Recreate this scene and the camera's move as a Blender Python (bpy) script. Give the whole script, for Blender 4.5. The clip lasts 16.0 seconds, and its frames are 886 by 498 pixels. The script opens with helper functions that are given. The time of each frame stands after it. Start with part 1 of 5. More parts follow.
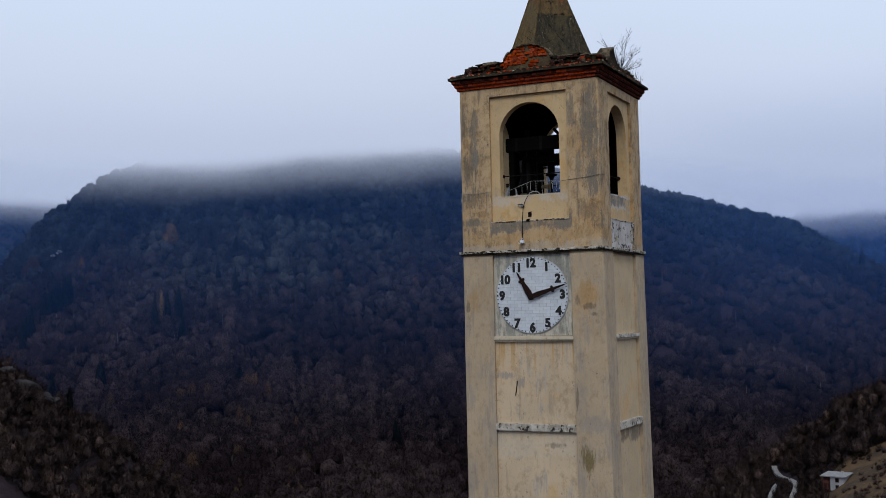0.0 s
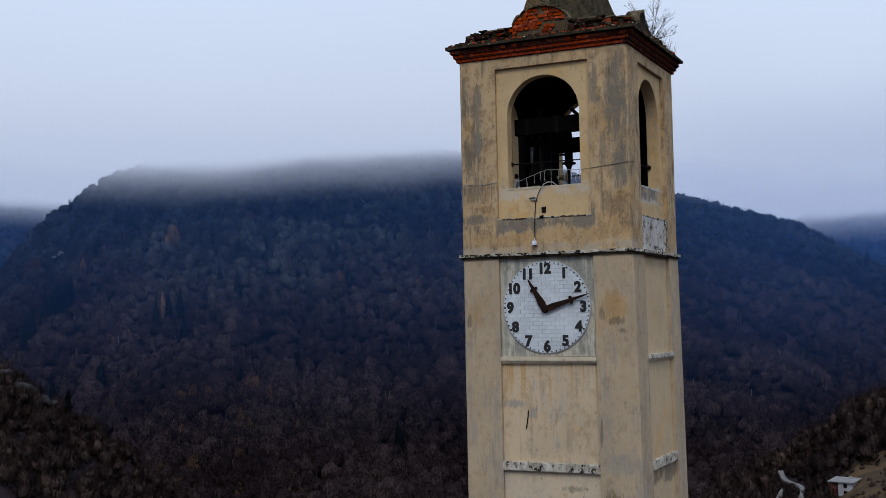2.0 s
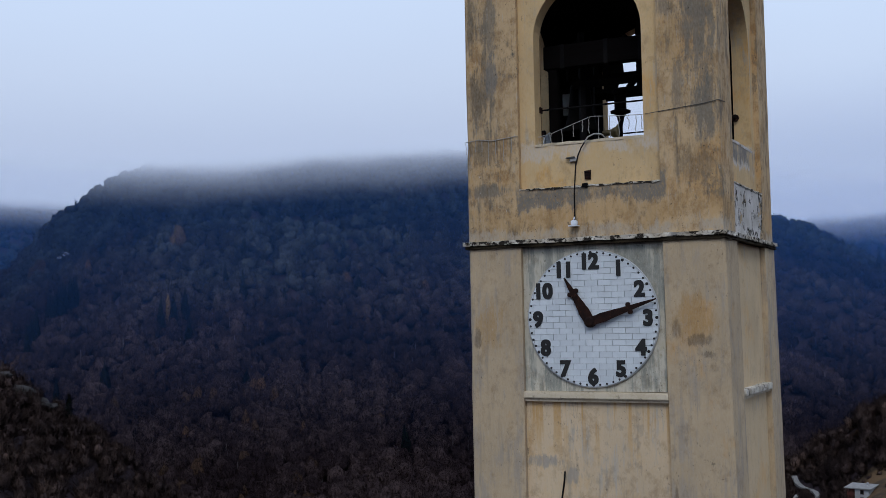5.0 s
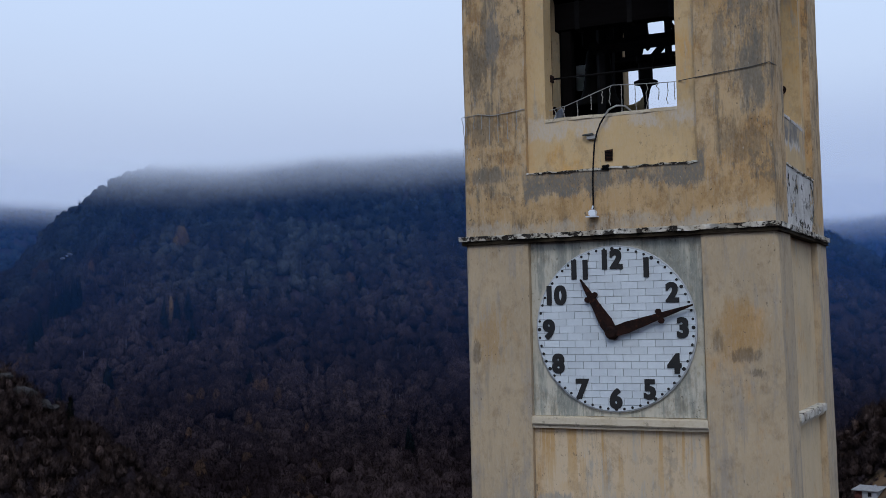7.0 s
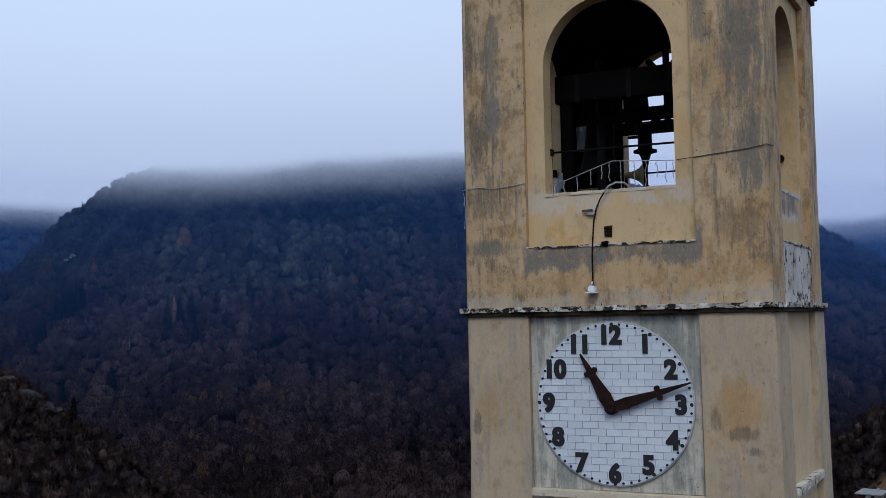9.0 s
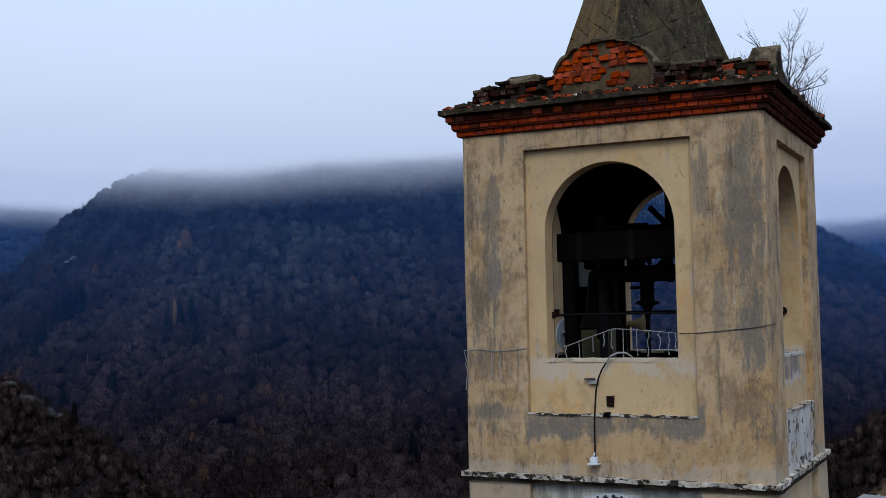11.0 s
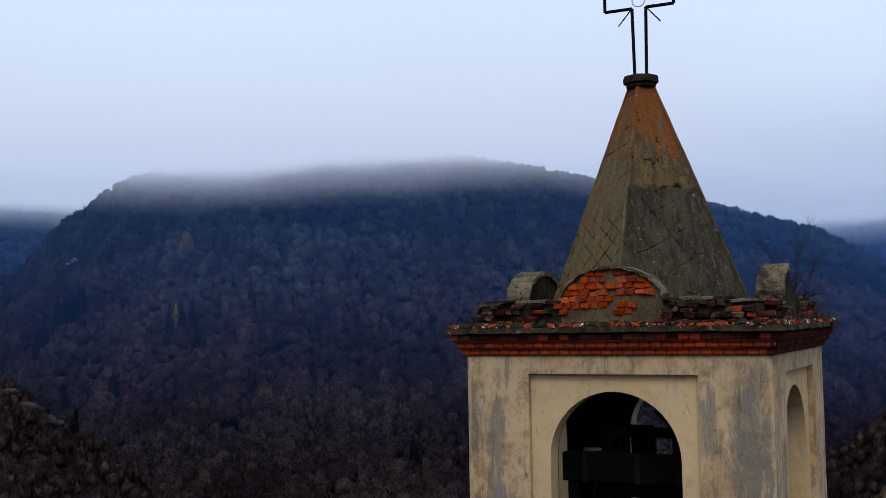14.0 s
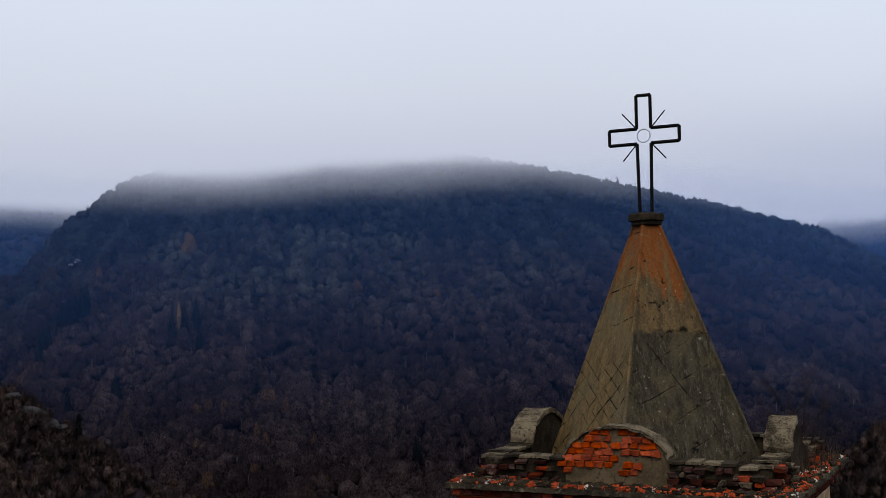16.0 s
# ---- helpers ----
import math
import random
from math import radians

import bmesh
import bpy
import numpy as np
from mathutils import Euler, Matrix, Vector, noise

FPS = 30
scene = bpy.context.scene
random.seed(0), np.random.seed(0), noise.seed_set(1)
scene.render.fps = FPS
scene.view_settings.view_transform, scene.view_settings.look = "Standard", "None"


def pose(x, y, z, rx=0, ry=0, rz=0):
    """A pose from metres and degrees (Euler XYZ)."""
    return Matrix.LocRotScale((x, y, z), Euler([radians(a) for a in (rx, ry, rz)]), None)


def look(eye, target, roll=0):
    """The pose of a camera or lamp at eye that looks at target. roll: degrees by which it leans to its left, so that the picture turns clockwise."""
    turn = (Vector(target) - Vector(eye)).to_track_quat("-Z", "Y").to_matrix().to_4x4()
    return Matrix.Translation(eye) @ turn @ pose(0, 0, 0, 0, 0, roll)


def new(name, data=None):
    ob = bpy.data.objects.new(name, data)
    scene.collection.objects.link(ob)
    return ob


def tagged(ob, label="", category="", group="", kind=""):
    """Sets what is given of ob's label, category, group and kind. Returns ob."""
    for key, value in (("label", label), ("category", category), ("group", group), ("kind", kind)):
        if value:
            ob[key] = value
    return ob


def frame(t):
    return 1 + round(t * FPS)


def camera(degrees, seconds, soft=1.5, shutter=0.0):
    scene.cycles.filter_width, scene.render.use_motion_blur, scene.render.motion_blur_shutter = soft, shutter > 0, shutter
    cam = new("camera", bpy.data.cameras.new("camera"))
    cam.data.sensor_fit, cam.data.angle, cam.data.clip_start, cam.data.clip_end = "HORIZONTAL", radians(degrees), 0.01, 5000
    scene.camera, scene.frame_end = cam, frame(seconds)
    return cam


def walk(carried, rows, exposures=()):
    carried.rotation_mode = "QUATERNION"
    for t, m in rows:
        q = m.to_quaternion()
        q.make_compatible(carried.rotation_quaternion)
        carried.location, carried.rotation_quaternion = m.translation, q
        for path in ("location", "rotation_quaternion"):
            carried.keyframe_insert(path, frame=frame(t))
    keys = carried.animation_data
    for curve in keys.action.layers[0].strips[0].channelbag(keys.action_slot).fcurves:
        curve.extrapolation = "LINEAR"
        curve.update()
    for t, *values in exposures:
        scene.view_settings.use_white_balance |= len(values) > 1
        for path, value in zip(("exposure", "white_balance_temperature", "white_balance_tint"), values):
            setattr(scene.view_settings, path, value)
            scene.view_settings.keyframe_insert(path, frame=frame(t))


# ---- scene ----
# the film camera's white balance drifts: seconds, stops, kelvin, tint
EXPOSURES = [(0.0, 0.0, 6500, 10), (4.0, -0.02, 6250, 9), (8.0, -0.04, 5950, 9), (10.0, 0.03, 6000, 9), (13.0, 0.13, 6330, 9), (15.0, 0.09, 6520, 9), (16.0, 0.05, 7100, 11)]
cam = camera(42.1, 16.0, soft=0.55)
PATH = [
    (0, (10.078, -25.905, 14.454), (9.2149, -24.1042, 14.5681), -1.21),
    (0.5, (9.633, -24.900, 14.540), (8.7690, -23.0997, 14.6552), -1.21),
    (1, (9.147, -23.767, 14.612), (8.2817, -21.9679, 14.7278), -1.17),
    (1.5, (8.654, -22.658, 14.690), (7.7874, -20.8595, 14.8066), -1.18),
    (2, (8.165, -21.590, 14.736), (7.2973, -19.7920, 14.8531), -1.13),
    (2.5, (7.694, -20.494, 14.729), (6.8238, -18.6969, 14.8457), -1.17),
    (3, (7.175, -19.367, 14.725), (6.3041, -17.5706, 14.8421), -1.16),
    (3.5, (6.637, -18.214, 14.749), (5.7640, -16.4185, 14.8675), -1.11),
    (4, (6.103, -17.098, 14.791), (5.2273, -15.3037, 14.9093), -1.11),
    (4.5, (5.582, -15.951, 14.861), (4.7048, -14.1577, 14.9801), -1.10),
    (5, (5.064, -14.808, 14.931), (4.1846, -13.0164, 15.0505), -1.08),
    (5.5, (4.562, -13.700, 14.999), (3.6797, -11.9088, 15.1189), -1.07),
    (5.9, (4.179, -12.856, 15.050), (3.2956, -11.0661, 15.1709), -1.06),
    (6.2, (3.972, -12.398, 15.078), (3.0871, -10.6086, 15.1992), -1.05),
    (6.5, (3.917, -12.278, 15.086), (3.0322, -10.4882, 15.2066), -1.05),
    (7, (4.017, -12.351, 15.034), (3.1311, -10.5623, 15.1545), -1.10),
    (7.5, (4.089, -12.416, 14.940), (3.2013, -10.6278, 15.0623), -1.09),
    (8, (4.118, -12.449, 15.061), (3.2291, -10.6619, 15.1823), -1.19),
    (8.5, (4.118, -12.482, 15.401), (3.2282, -10.6947, 15.5209), -1.17),
    (9, (4.140, -12.515, 15.872), (3.2494, -10.7286, 15.9936), -1.07),
    (9.5, (4.167, -12.547, 16.359), (3.2759, -10.7604, 16.4811), -1.02),
    (10, (4.141, -12.549, 16.894), (3.2498, -10.7626, 17.0164), -1.01),
    (11.25, (4.207, -12.552, 18.039), (3.3153, -10.7658, 18.1592), -1.07),
    (12.5, (4.273, -12.555, 19.123), (3.3808, -10.7691, 19.2421), -1.12),
    (13, (4.237, -12.539, 19.559), (3.3441, -10.7528, 19.6767), -1.19),
    (13.5, (4.213, -12.534, 20.002), (3.3194, -10.7490, 20.1208), -1.09),
    (14, (4.194, -12.552, 20.462), (3.3006, -10.7666, 20.5808), -1.03),
    (14.5, (4.180, -12.574, 20.927), (3.2861, -10.7893, 21.0459), -1.01),
    (15, (4.154, -12.545, 21.399), (3.2584, -10.7604, 21.5170), -1.02),
    (15.5, (4.133, -12.482, 21.858), (3.2366, -10.6977, 21.9750), -1.04),
    (16, (4.179, -12.439, 22.280), (3.2814, -10.6560, 22.3965), -1.05),
]
walk(cam, [(t, look(eye, target, roll)) for t, eye, target, roll in PATH], EXPOSURES)

# ---- light ----
world = bpy.data.worlds.new("overcast_sky")
scene.world = world
world.use_nodes = True
wn = world.node_tree
wn.nodes.clear()
sky = wn.nodes.new("ShaderNodeTexSky")
sky.sky_type, sky.sun_disc = "NISHITA", False
sky.sun_elevation, sky.sun_rotation = radians(48), radians(150)
sky.air_density, sky.dust_density, sky.altitude = 1.2, 4.0, 600
blue = wn.nodes.new("ShaderNodeVectorMath")
blue.operation = "SCALE"
blue.inputs["Scale"].default_value = 0.018
veil = wn.nodes.new("ShaderNodeMix")
veil.data_type = "RGBA"
veil.inputs[0].default_value = 0.84
wn.links.new(sky.outputs[0], blue.inputs[0])
wn.links.new(blue.outputs[0], veil.inputs[6])
where = wn.nodes.new("ShaderNodeTexCoord")
split = wn.nodes.new("ShaderNodeSeparateXYZ")
wn.links.new(where.outputs["Generated"], split.inputs[0])
tones = wn.nodes.new("ShaderNodeValToRGB")
tones.color_ramp.elements[0].position, tones.color_ramp.elements[0].color = 0.07, (0.56, 0.635, 0.85, 1)
tones.color_ramp.elements[1].position, tones.color_ramp.elements[1].color = 0.26, (0.76, 0.88, 1.14, 1)
wn.links.new(split.outputs[2], tones.inputs[0])
wn.links.new(tones.outputs[0], veil.inputs[7])
back = wn.nodes.new("ShaderNodeBackground")
wout = wn.nodes.new("ShaderNodeOutputWorld")
wn.links.new(veil.outputs[2], back.inputs[0])
wn.links.new(back.outputs[0], wout.inputs[0])
back.inputs[1].default_value = 1.0

sun_data = bpy.data.lights.new("sun", "SUN")
sun_data.energy, sun_data.angle, sun_data.color = 1.12, radians(25), (1.0, 0.95, 0.87)
sun = new("sun", sun_data)
sun.matrix_world = look((16, -40, 55), (0, 0, 10))


# ---- materials ----
class Nodes:
    """A material under construction: nodes are made and joined by short calls."""

    def __init__(self, name, rough=0.9, metal=0.0, spec=0.3):
        self.m = bpy.data.materials.new(name)
        self.m.use_nodes = True
        self.t = self.m.node_tree
        self.b = self.t.nodes["Principled BSDF"]
        self.b.inputs["Roughness"].default_value = rough
        self.b.inputs["Metallic"].default_value = metal
        self.b.inputs["Specular IOR Level"].default_value = spec
        self.geo = self.t.nodes.new("ShaderNodeNewGeometry")
        self.info = self.t.nodes.new("ShaderNodeObjectInfo")
        self.pos = self.geo.outputs["Position"]

    def put(self, socket, value):
        if isinstance(value, bpy.types.NodeSocket):
            self.t.links.new(value, socket)
        elif isinstance(value, (int, float)) and socket.type in ("RGBA", "VECTOR"):
            socket.default_value = (value,) * len(socket.default_value)
        elif isinstance(value, tuple) and socket.type == "RGBA":
            socket.default_value = (*value[:3], 1)
        else:
            socket.default_value = value

    def scaled(self, sx, sy, sz, turn=0.0, source=None):
        n = self.t.nodes.new("ShaderNodeMapping")
        self.put(n.inputs[0], source or self.pos)
        n.inputs["Scale"].default_value = (sx, sy, sz)
        n.inputs["Rotation"].default_value = (0, turn, 0)
        return n.outputs[0]

    def noise(self, scale, detail=5.0, vec=None, rough=0.6, warp=0.0):
        n = self.t.nodes.new("ShaderNodeTexNoise")
        self.put(n.inputs["Vector"], vec or self.pos)
        n.inputs["Scale"].default_value, n.inputs["Detail"].default_value = scale, detail
        n.inputs["Roughness"].default_value, n.inputs["Distortion"].default_value = rough, warp
        return n.outputs[0]

    def cells(self, scale, vec=None, feature="DISTANCE_TO_EDGE"):
        n = self.t.nodes.new("ShaderNodeTexVoronoi")
        n.feature = feature
        self.put(n.inputs["Vector"], vec or self.pos)
        n.inputs["Scale"].default_value = scale
        return n.outputs["Distance"]

    def span(self, value, lo, hi, a=0.0, b=1.0):
        n = self.t.nodes.new("ShaderNodeMapRange")
        n.interpolation_type = "SMOOTHSTEP"
        for k, v in zip((0, 1, 2, 3, 4), (value, lo, hi, a, b)):
            self.put(n.inputs[k], v)
        return n.outputs[0]

    def calc(self, op, a, b=0.0):
        n = self.t.nodes.new("ShaderNodeMath")
        n.operation = op
        self.put(n.inputs[0], a)
        self.put(n.inputs[1], b)
        return n.outputs[0]

    def mix(self, fac, a, b, blend="MIX"):
        n = self.t.nodes.new("ShaderNodeMix")
        n.data_type, n.blend_type = "RGBA", blend
        self.put(n.inputs[0], fac)
        self.put(n.inputs[6], a)
        self.put(n.inputs[7], b)
        return n.outputs[2]

    def axis(self, k, source=None):
        n = self.t.nodes.new("ShaderNodeSeparateXYZ")
        self.put(n.inputs[0], source or self.pos)
        return n.outputs[k]

    def bump(self, height, strength=0.4, distance=0.02):
        n = self.t.nodes.new("ShaderNodeBump")
        n.inputs["Strength"].default_value, n.inputs["Distance"].default_value = strength, distance
        self.put(n.inputs["Height"], height)
        self.t.links.new(n.outputs[0], self.b.inputs["Normal"])

    def done(self, colour, rough=None):
        self.put(self.b.inputs["Base Color"], colour)
        if rough is not None:
            self.put(self.b.inputs["Roughness"], rough)
        return self.m


def plaster(name, light, warm, grey, warm_part, grey_part, dirt=0.35, bands=(), dark=(0.10, 0.085, 0.062), blots=(), drip=None):
    """Old lime plaster: a pale coat, ochre blotches, grey washed-out patches with ragged edges, rain streaks, chips and drips."""
    n = Nodes(name, 0.95, spec=0.15)
    ragged = n.noise(7.0, 7, n.scaled(1.6, 1.6, 0.45), 0.75)
    grain = n.noise(30, 5, n.scaled(1.4, 1.4, 0.6), 0.7)
    torn = n.calc("SUBTRACT", ragged, 0.5)
    col = n.mix(n.span(n.noise(0.7, 6, warp=0.4), 0.36, 0.66), light, tuple(c * 0.84 for c in light))
    blot = n.calc("ADD", n.noise(0.95, 5, n.scaled(1.1, 1.1, 0.9)), n.calc("MULTIPLY", torn, 0.3))
    col = n.mix(n.span(blot, 0.66 - warm_part * 0.3, 0.78 - warm_part * 0.25, 0.0, 0.9), col, warm)
    # washed-out grey patches, long downwards, with torn edges and scratches
    patch = n.calc("ADD", n.noise(1.5, 5, n.scaled(1.5, 1.5, 0.55), 0.62), n.calc("MULTIPLY", torn, 0.35))
    streak = n.noise(1.0, 4, n.scaled(14, 14, 1.1), 0.65)
    patch = n.calc("ADD", patch, n.calc("MULTIPLY", n.calc("SUBTRACT", streak, 0.5), 0.75))
    wash = n.calc("MULTIPLY", n.span(patch, 0.64 - grey_part * 0.30, 0.80 - grey_part * 0.28, 0.0, 0.85), n.span(grain, 0.30, 0.54, 0.55, 1.0))
    col = n.mix(wash, col, grey)
    deep = n.calc("MULTIPLY", n.span(patch, 0.80 - grey_part * 0.30, 0.90 - grey_part * 0.28, 0.0, 0.8), n.span(grain, 0.38, 0.56, 0.25, 1.0))
    col = n.mix(n.calc("MULTIPLY", deep, min(1.0, dirt * 1.6)), col, tuple(c * 0.66 for c in grey))
    brushed = n.calc("MULTIPLY", n.span(n.noise(1.0, 5, n.scaled(26, 26, 3.2), 0.7), 0.55, 0.62), n.span(n.noise(2.4, 4), 0.42, 0.56))
    col = n.mix(n.calc("MULTIPLY", brushed, dirt * 0.8), col, (0.46, 0.41, 0.33))
    # brown-black rain marks
    runs = n.calc("ADD", n.noise(2.1, 6, n.scaled(3.2, 3.2, 0.34), 0.7), n.calc("MULTIPLY", n.calc("SUBTRACT", grain, 0.5), 0.30))
    col = n.mix(n.span(runs, 0.56, 0.68, 0.0, dirt), col, dark)
    # fine mottling
    mottle = n.noise(4.5, 8, n.scaled(1.0, 1.0, 0.7), 0.75)
    col = n.mix(n.span(mottle, 0.53 - dirt * 0.12, 0.68 - dirt * 0.08, 0.0, 0.25 + dirt * 0.8), col, (0.50, 0.43, 0.34), "MULTIPLY")
    mottle = n.calc("ADD", n.noise(11, 7, n.scaled(1.0, 1.0, 0.6), 0.72), n.calc("MULTIPLY", n.calc("SUBTRACT", n.noise(1.3, 3), 0.5), 0.5))
    col = n.mix(n.span(mottle, 0.55, 0.66, 0.0, 0.15 + dirt * 0.7), col, tuple(0.5 * c + 0.5 * d for c, d in zip(grey, dark)))
    for z0, z1, tone, most, *ends in bands:
        wob = n.calc("ADD", n.axis(2), n.calc("MULTIPLY", n.calc("SUBTRACT", n.noise(1.1, 4, n.scaled(1.0, 1.0, 0.4)), 0.5), 0.5))
        wob = n.calc("ADD", wob, n.calc("MULTIPLY", torn, 0.45))
        here = n.calc("MULTIPLY", n.span(wob, z0 - 0.03, z0 + 0.04), n.span(wob, z1 - 0.04, z1 + 0.03, 1.0, 0.0))
        here = n.calc("MULTIPLY", here, n.span(n.noise(2.6, 5, n.scaled(1.0, 1.0, 0.5), 0.7), 0.36, 0.54))
        here = n.calc("MULTIPLY", here, n.span(grain, 0.30, 0.56, 0.4, 1.0))
        if ends:
            across = n.calc("ADD", n.axis(0), n.calc("MULTIPLY", torn, 0.3))
            here = n.calc("MULTIPLY", here, n.calc("MULTIPLY", n.span(across, ends[0] - 0.03, ends[0] + 0.03), n.span(across, ends[1] - 0.03, ends[1] + 0.03, 1.0, 0.0)))
        col = n.mix(n.calc("MULTIPLY", here, most), col, tone)
    if drip:
        z0, z1, tone = drip
        lines = n.noise(1.0, 3, n.scaled(9.0, 9.0, 0.45), 0.6)
        fall = n.calc("MULTIPLY", n.span(n.axis(2), z0, z1), n.calc("MULTIPLY", n.span(lines, 0.50, 0.58), n.span(n.axis(1), 0.2, 0.3, 1.0, 0.0)))
        col = n.mix(n.calc("MULTIPLY", fall, 0.85), col, tone)
    for x, z, rx, rz, tone, most in blots:
        dx = n.calc("MULTIPLY", n.calc("SUBTRACT", n.axis(0), x), 1 / rx)
        dz = n.calc("MULTIPLY", n.calc("SUBTRACT", n.axis(2), z), 1 / rz)
        away = n.calc("ADD", n.calc("MULTIPLY", dx, dx), n.calc("MULTIPLY", dz, dz))
        away = n.calc("ADD", away, n.calc("ADD", n.calc("MULTIPLY", torn, 4.0), n.calc("MULTIPLY", n.calc("SUBTRACT", streak, 0.5), 2.6)))
        away = n.calc("MULTIPLY", n.span(away, 0.10, 0.95, 1.0, 0.0), n.span(n.axis(1), 0.2, 0.3, 1.0, 0.0))
        col = n.mix(n.calc("MULTIPLY", away, most), col, tone)
    chips = n.calc("MULTIPLY", n.span(n.noise(13, 3, n.scaled(1.2, 1.2, 0.7), 0.6), 0.65, 0.69), n.span(n.noise(1.1, 3), 0.45, 0.58))
    col = n.mix(n.calc("MULTIPLY", chips, 0.30 + dirt), col, dark)
    col = n.mix(n.span(grain, 0.34, 0.72, 0.0, 0.14), col, (0.62, 0.57, 0.50))
    # sharp small scars: pale scratches and dark pits
    pits = n.calc("MULTIPLY", n.span(n.noise(26, 4, n.scaled(1.0, 1.0, 0.6), 0.7), 0.62, 0.67), n.span(n.noise(2.2, 4), 0.44, 0.60))
    col = n.mix(n.calc("MULTIPLY", pits, 0.35 + dirt), col, tuple(c * 0.6 for c in dark))
    pale = n.calc("MULTIPLY", n.span(n.noise(22, 4, n.scaled(1.6, 1.6, 0.35), 0.7), 0.64, 0.69), n.span(n.noise(1.7, 4), 0.46, 0.62))
    col = n.mix(n.calc("MULTIPLY", pale, 0.3 + dirt * 0.6), col, (0.52, 0.50, 0.46))
    n.bump(n.calc("SUBTRACT", n.calc("ADD", n.calc("MULTIPLY", grain, 0.22), n.calc("MULTIPLY", ragged, 0.7)), n.calc("MULTIPLY", chips, 0.8)), 0.35, 0.02)
    return n.done(col)


def noise_vec(self, amount, scale):
    """Position shifted by a noise, for wavering lines."""
    n = self.t.nodes.new("ShaderNodeTexNoise")
    self.put(n.inputs["Vector"], self.pos)
    n.inputs["Scale"].default_value = scale
    n.inputs["Detail"].default_value = 4
    s = self.t.nodes.new("ShaderNodeVectorMath")
    s.operation = "MULTIPLY_ADD"
    self.put(s.inputs[0], n.outputs[1])
    s.inputs[1].default_value = (amount,) * 3
    self.put(s.inputs[2], self.pos)
    return s.outputs[0]


Nodes.noise_vec = noise_vec


def speckled(name, a, b, scale=8.0, rough=0.9, metal=0.0, bump=0.3, spots=None, vary=0.0, stretch=(1, 1, 1), spec=0.3):
    """Two tones in a rough mix, a spotted third, and tones that differ from piece to piece."""
    n = Nodes(name, rough, metal, spec)
    vec = n.scaled(*stretch)
    big = n.noise(scale * 0.3, 6, vec)
    small = n.noise(scale * 3, 4, vec)
    col = n.mix(n.span(n.calc("ADD", n.calc("MULTIPLY", big, 0.65), n.calc("MULTIPLY", small, 0.35)), 0.38, 0.62), a, b)
    if spots:
        col = n.mix(n.span(n.noise(scale * 1.1, 5, vec, 0.7), 0.56, 0.66, 0.0, 0.85), col, spots)
    if vary:
        n2 = n.t.nodes.new("ShaderNodeHueSaturation")
        n.put(n2.inputs["Color"], col)
        n.put(n2.inputs["Value"], n.span(n.info.outputs["Random"], 0.0, 1.0, 1 - vary, 1 + vary))
        n.put(n2.inputs["Saturation"], n.span(n.calc("FRACT", n.calc("MULTIPLY", n.info.outputs["Random"], 7.3)), 0.0, 1.0, 1 - vary * 0.2, 1 + vary * 0.3))
        col = n2.outputs[0]
    if bump:
        n.bump(n.calc("ADD", big, n.calc("MULTIPLY", small, 0.4)), bump, 0.015)
    return n.done(col)


DRIPS = ((15.95, 16.12, (0.40, 0.34, 0.26), 0.8), (16.15, 16.42, (0.44, 0.26, 0.09), 0.45), (16.45, 16.80, (0.120, 0.116, 0.104), 0.9, -1.03, 1.08))
SLATE, UMBER = (0.140, 0.124, 0.098), (0.100, 0.078, 0.052)
OCHRE, SOOT = (0.36, 0.22, 0.085), (0.06, 0.05, 0.04)
BELFRY = plaster("weathered_ochre_plaster", (0.535, 0.372, 0.196), (0.47, 0.285, 0.115), (0.138, 0.116, 0.085), 0.50, 0.34, 0.66, DRIPS, blots=(
    (1.56, 18.9, 0.28, 1.25, SLATE, 0.85), (1.62, 17.6, 0.24, 0.55, SLATE, 0.85), (1.10, 19.25, 0.13, 0.55, SLATE, 0.7), (1.28, 17.9, 0.10, 0.45, SLATE, 0.6), (1.15, 18.55, 0.22, 0.35, OCHRE, 0.45),
    (-1.60, 18.05, 0.17, 0.42, UMBER, 0.8), (-1.40, 18.30, 0.12, 0.42, (0.13, 0.125, 0.115), 0.8), (-1.70, 19.2, 0.07, 0.7, UMBER, 0.75), (-1.40, 19.1, 0.10, 0.6, SLATE, 0.75), (-1.55, 17.25, 0.3, 0.25, UMBER, 0.6), (-1.5, 16.7, 0.4, 0.12, SLATE, 0.8), (1.5, 16.85, 0.35, 0.3, UMBER, 0.5)))
SHAFT = plaster("grey_beige_plaster", (0.465, 0.355, 0.222), (0.47, 0.290, 0.125), (0.325, 0.275, 0.215), 0.22, 0.52, 0.27, blots=((1.36, 14.86, 0.34, 0.40, OCHRE, 0.6), (1.45, 14.58, 0.22, 0.10, SOOT, 0.55), (1.16, 14.72, 0.07, 0.16, SOOT, 0.45), (1.55, 14.40, 0.12, 0.06, SOOT, 0.6), (-1.50, 14.80, 0.22, 0.45, OCHRE, 0.6), (-1.68, 14.62, 0.07, 0.16, SOOT, 0.6), (1.31, 11.0, 0.22, 0.42, (0.14, 0.10, 0.03), 0.9), (1.08, 12.4, 0.05, 0.30, SOOT, 0.6), (1.5, 11.8, 0.5, 0.25, (0.26, 0.24, 0.21), 0.6)))
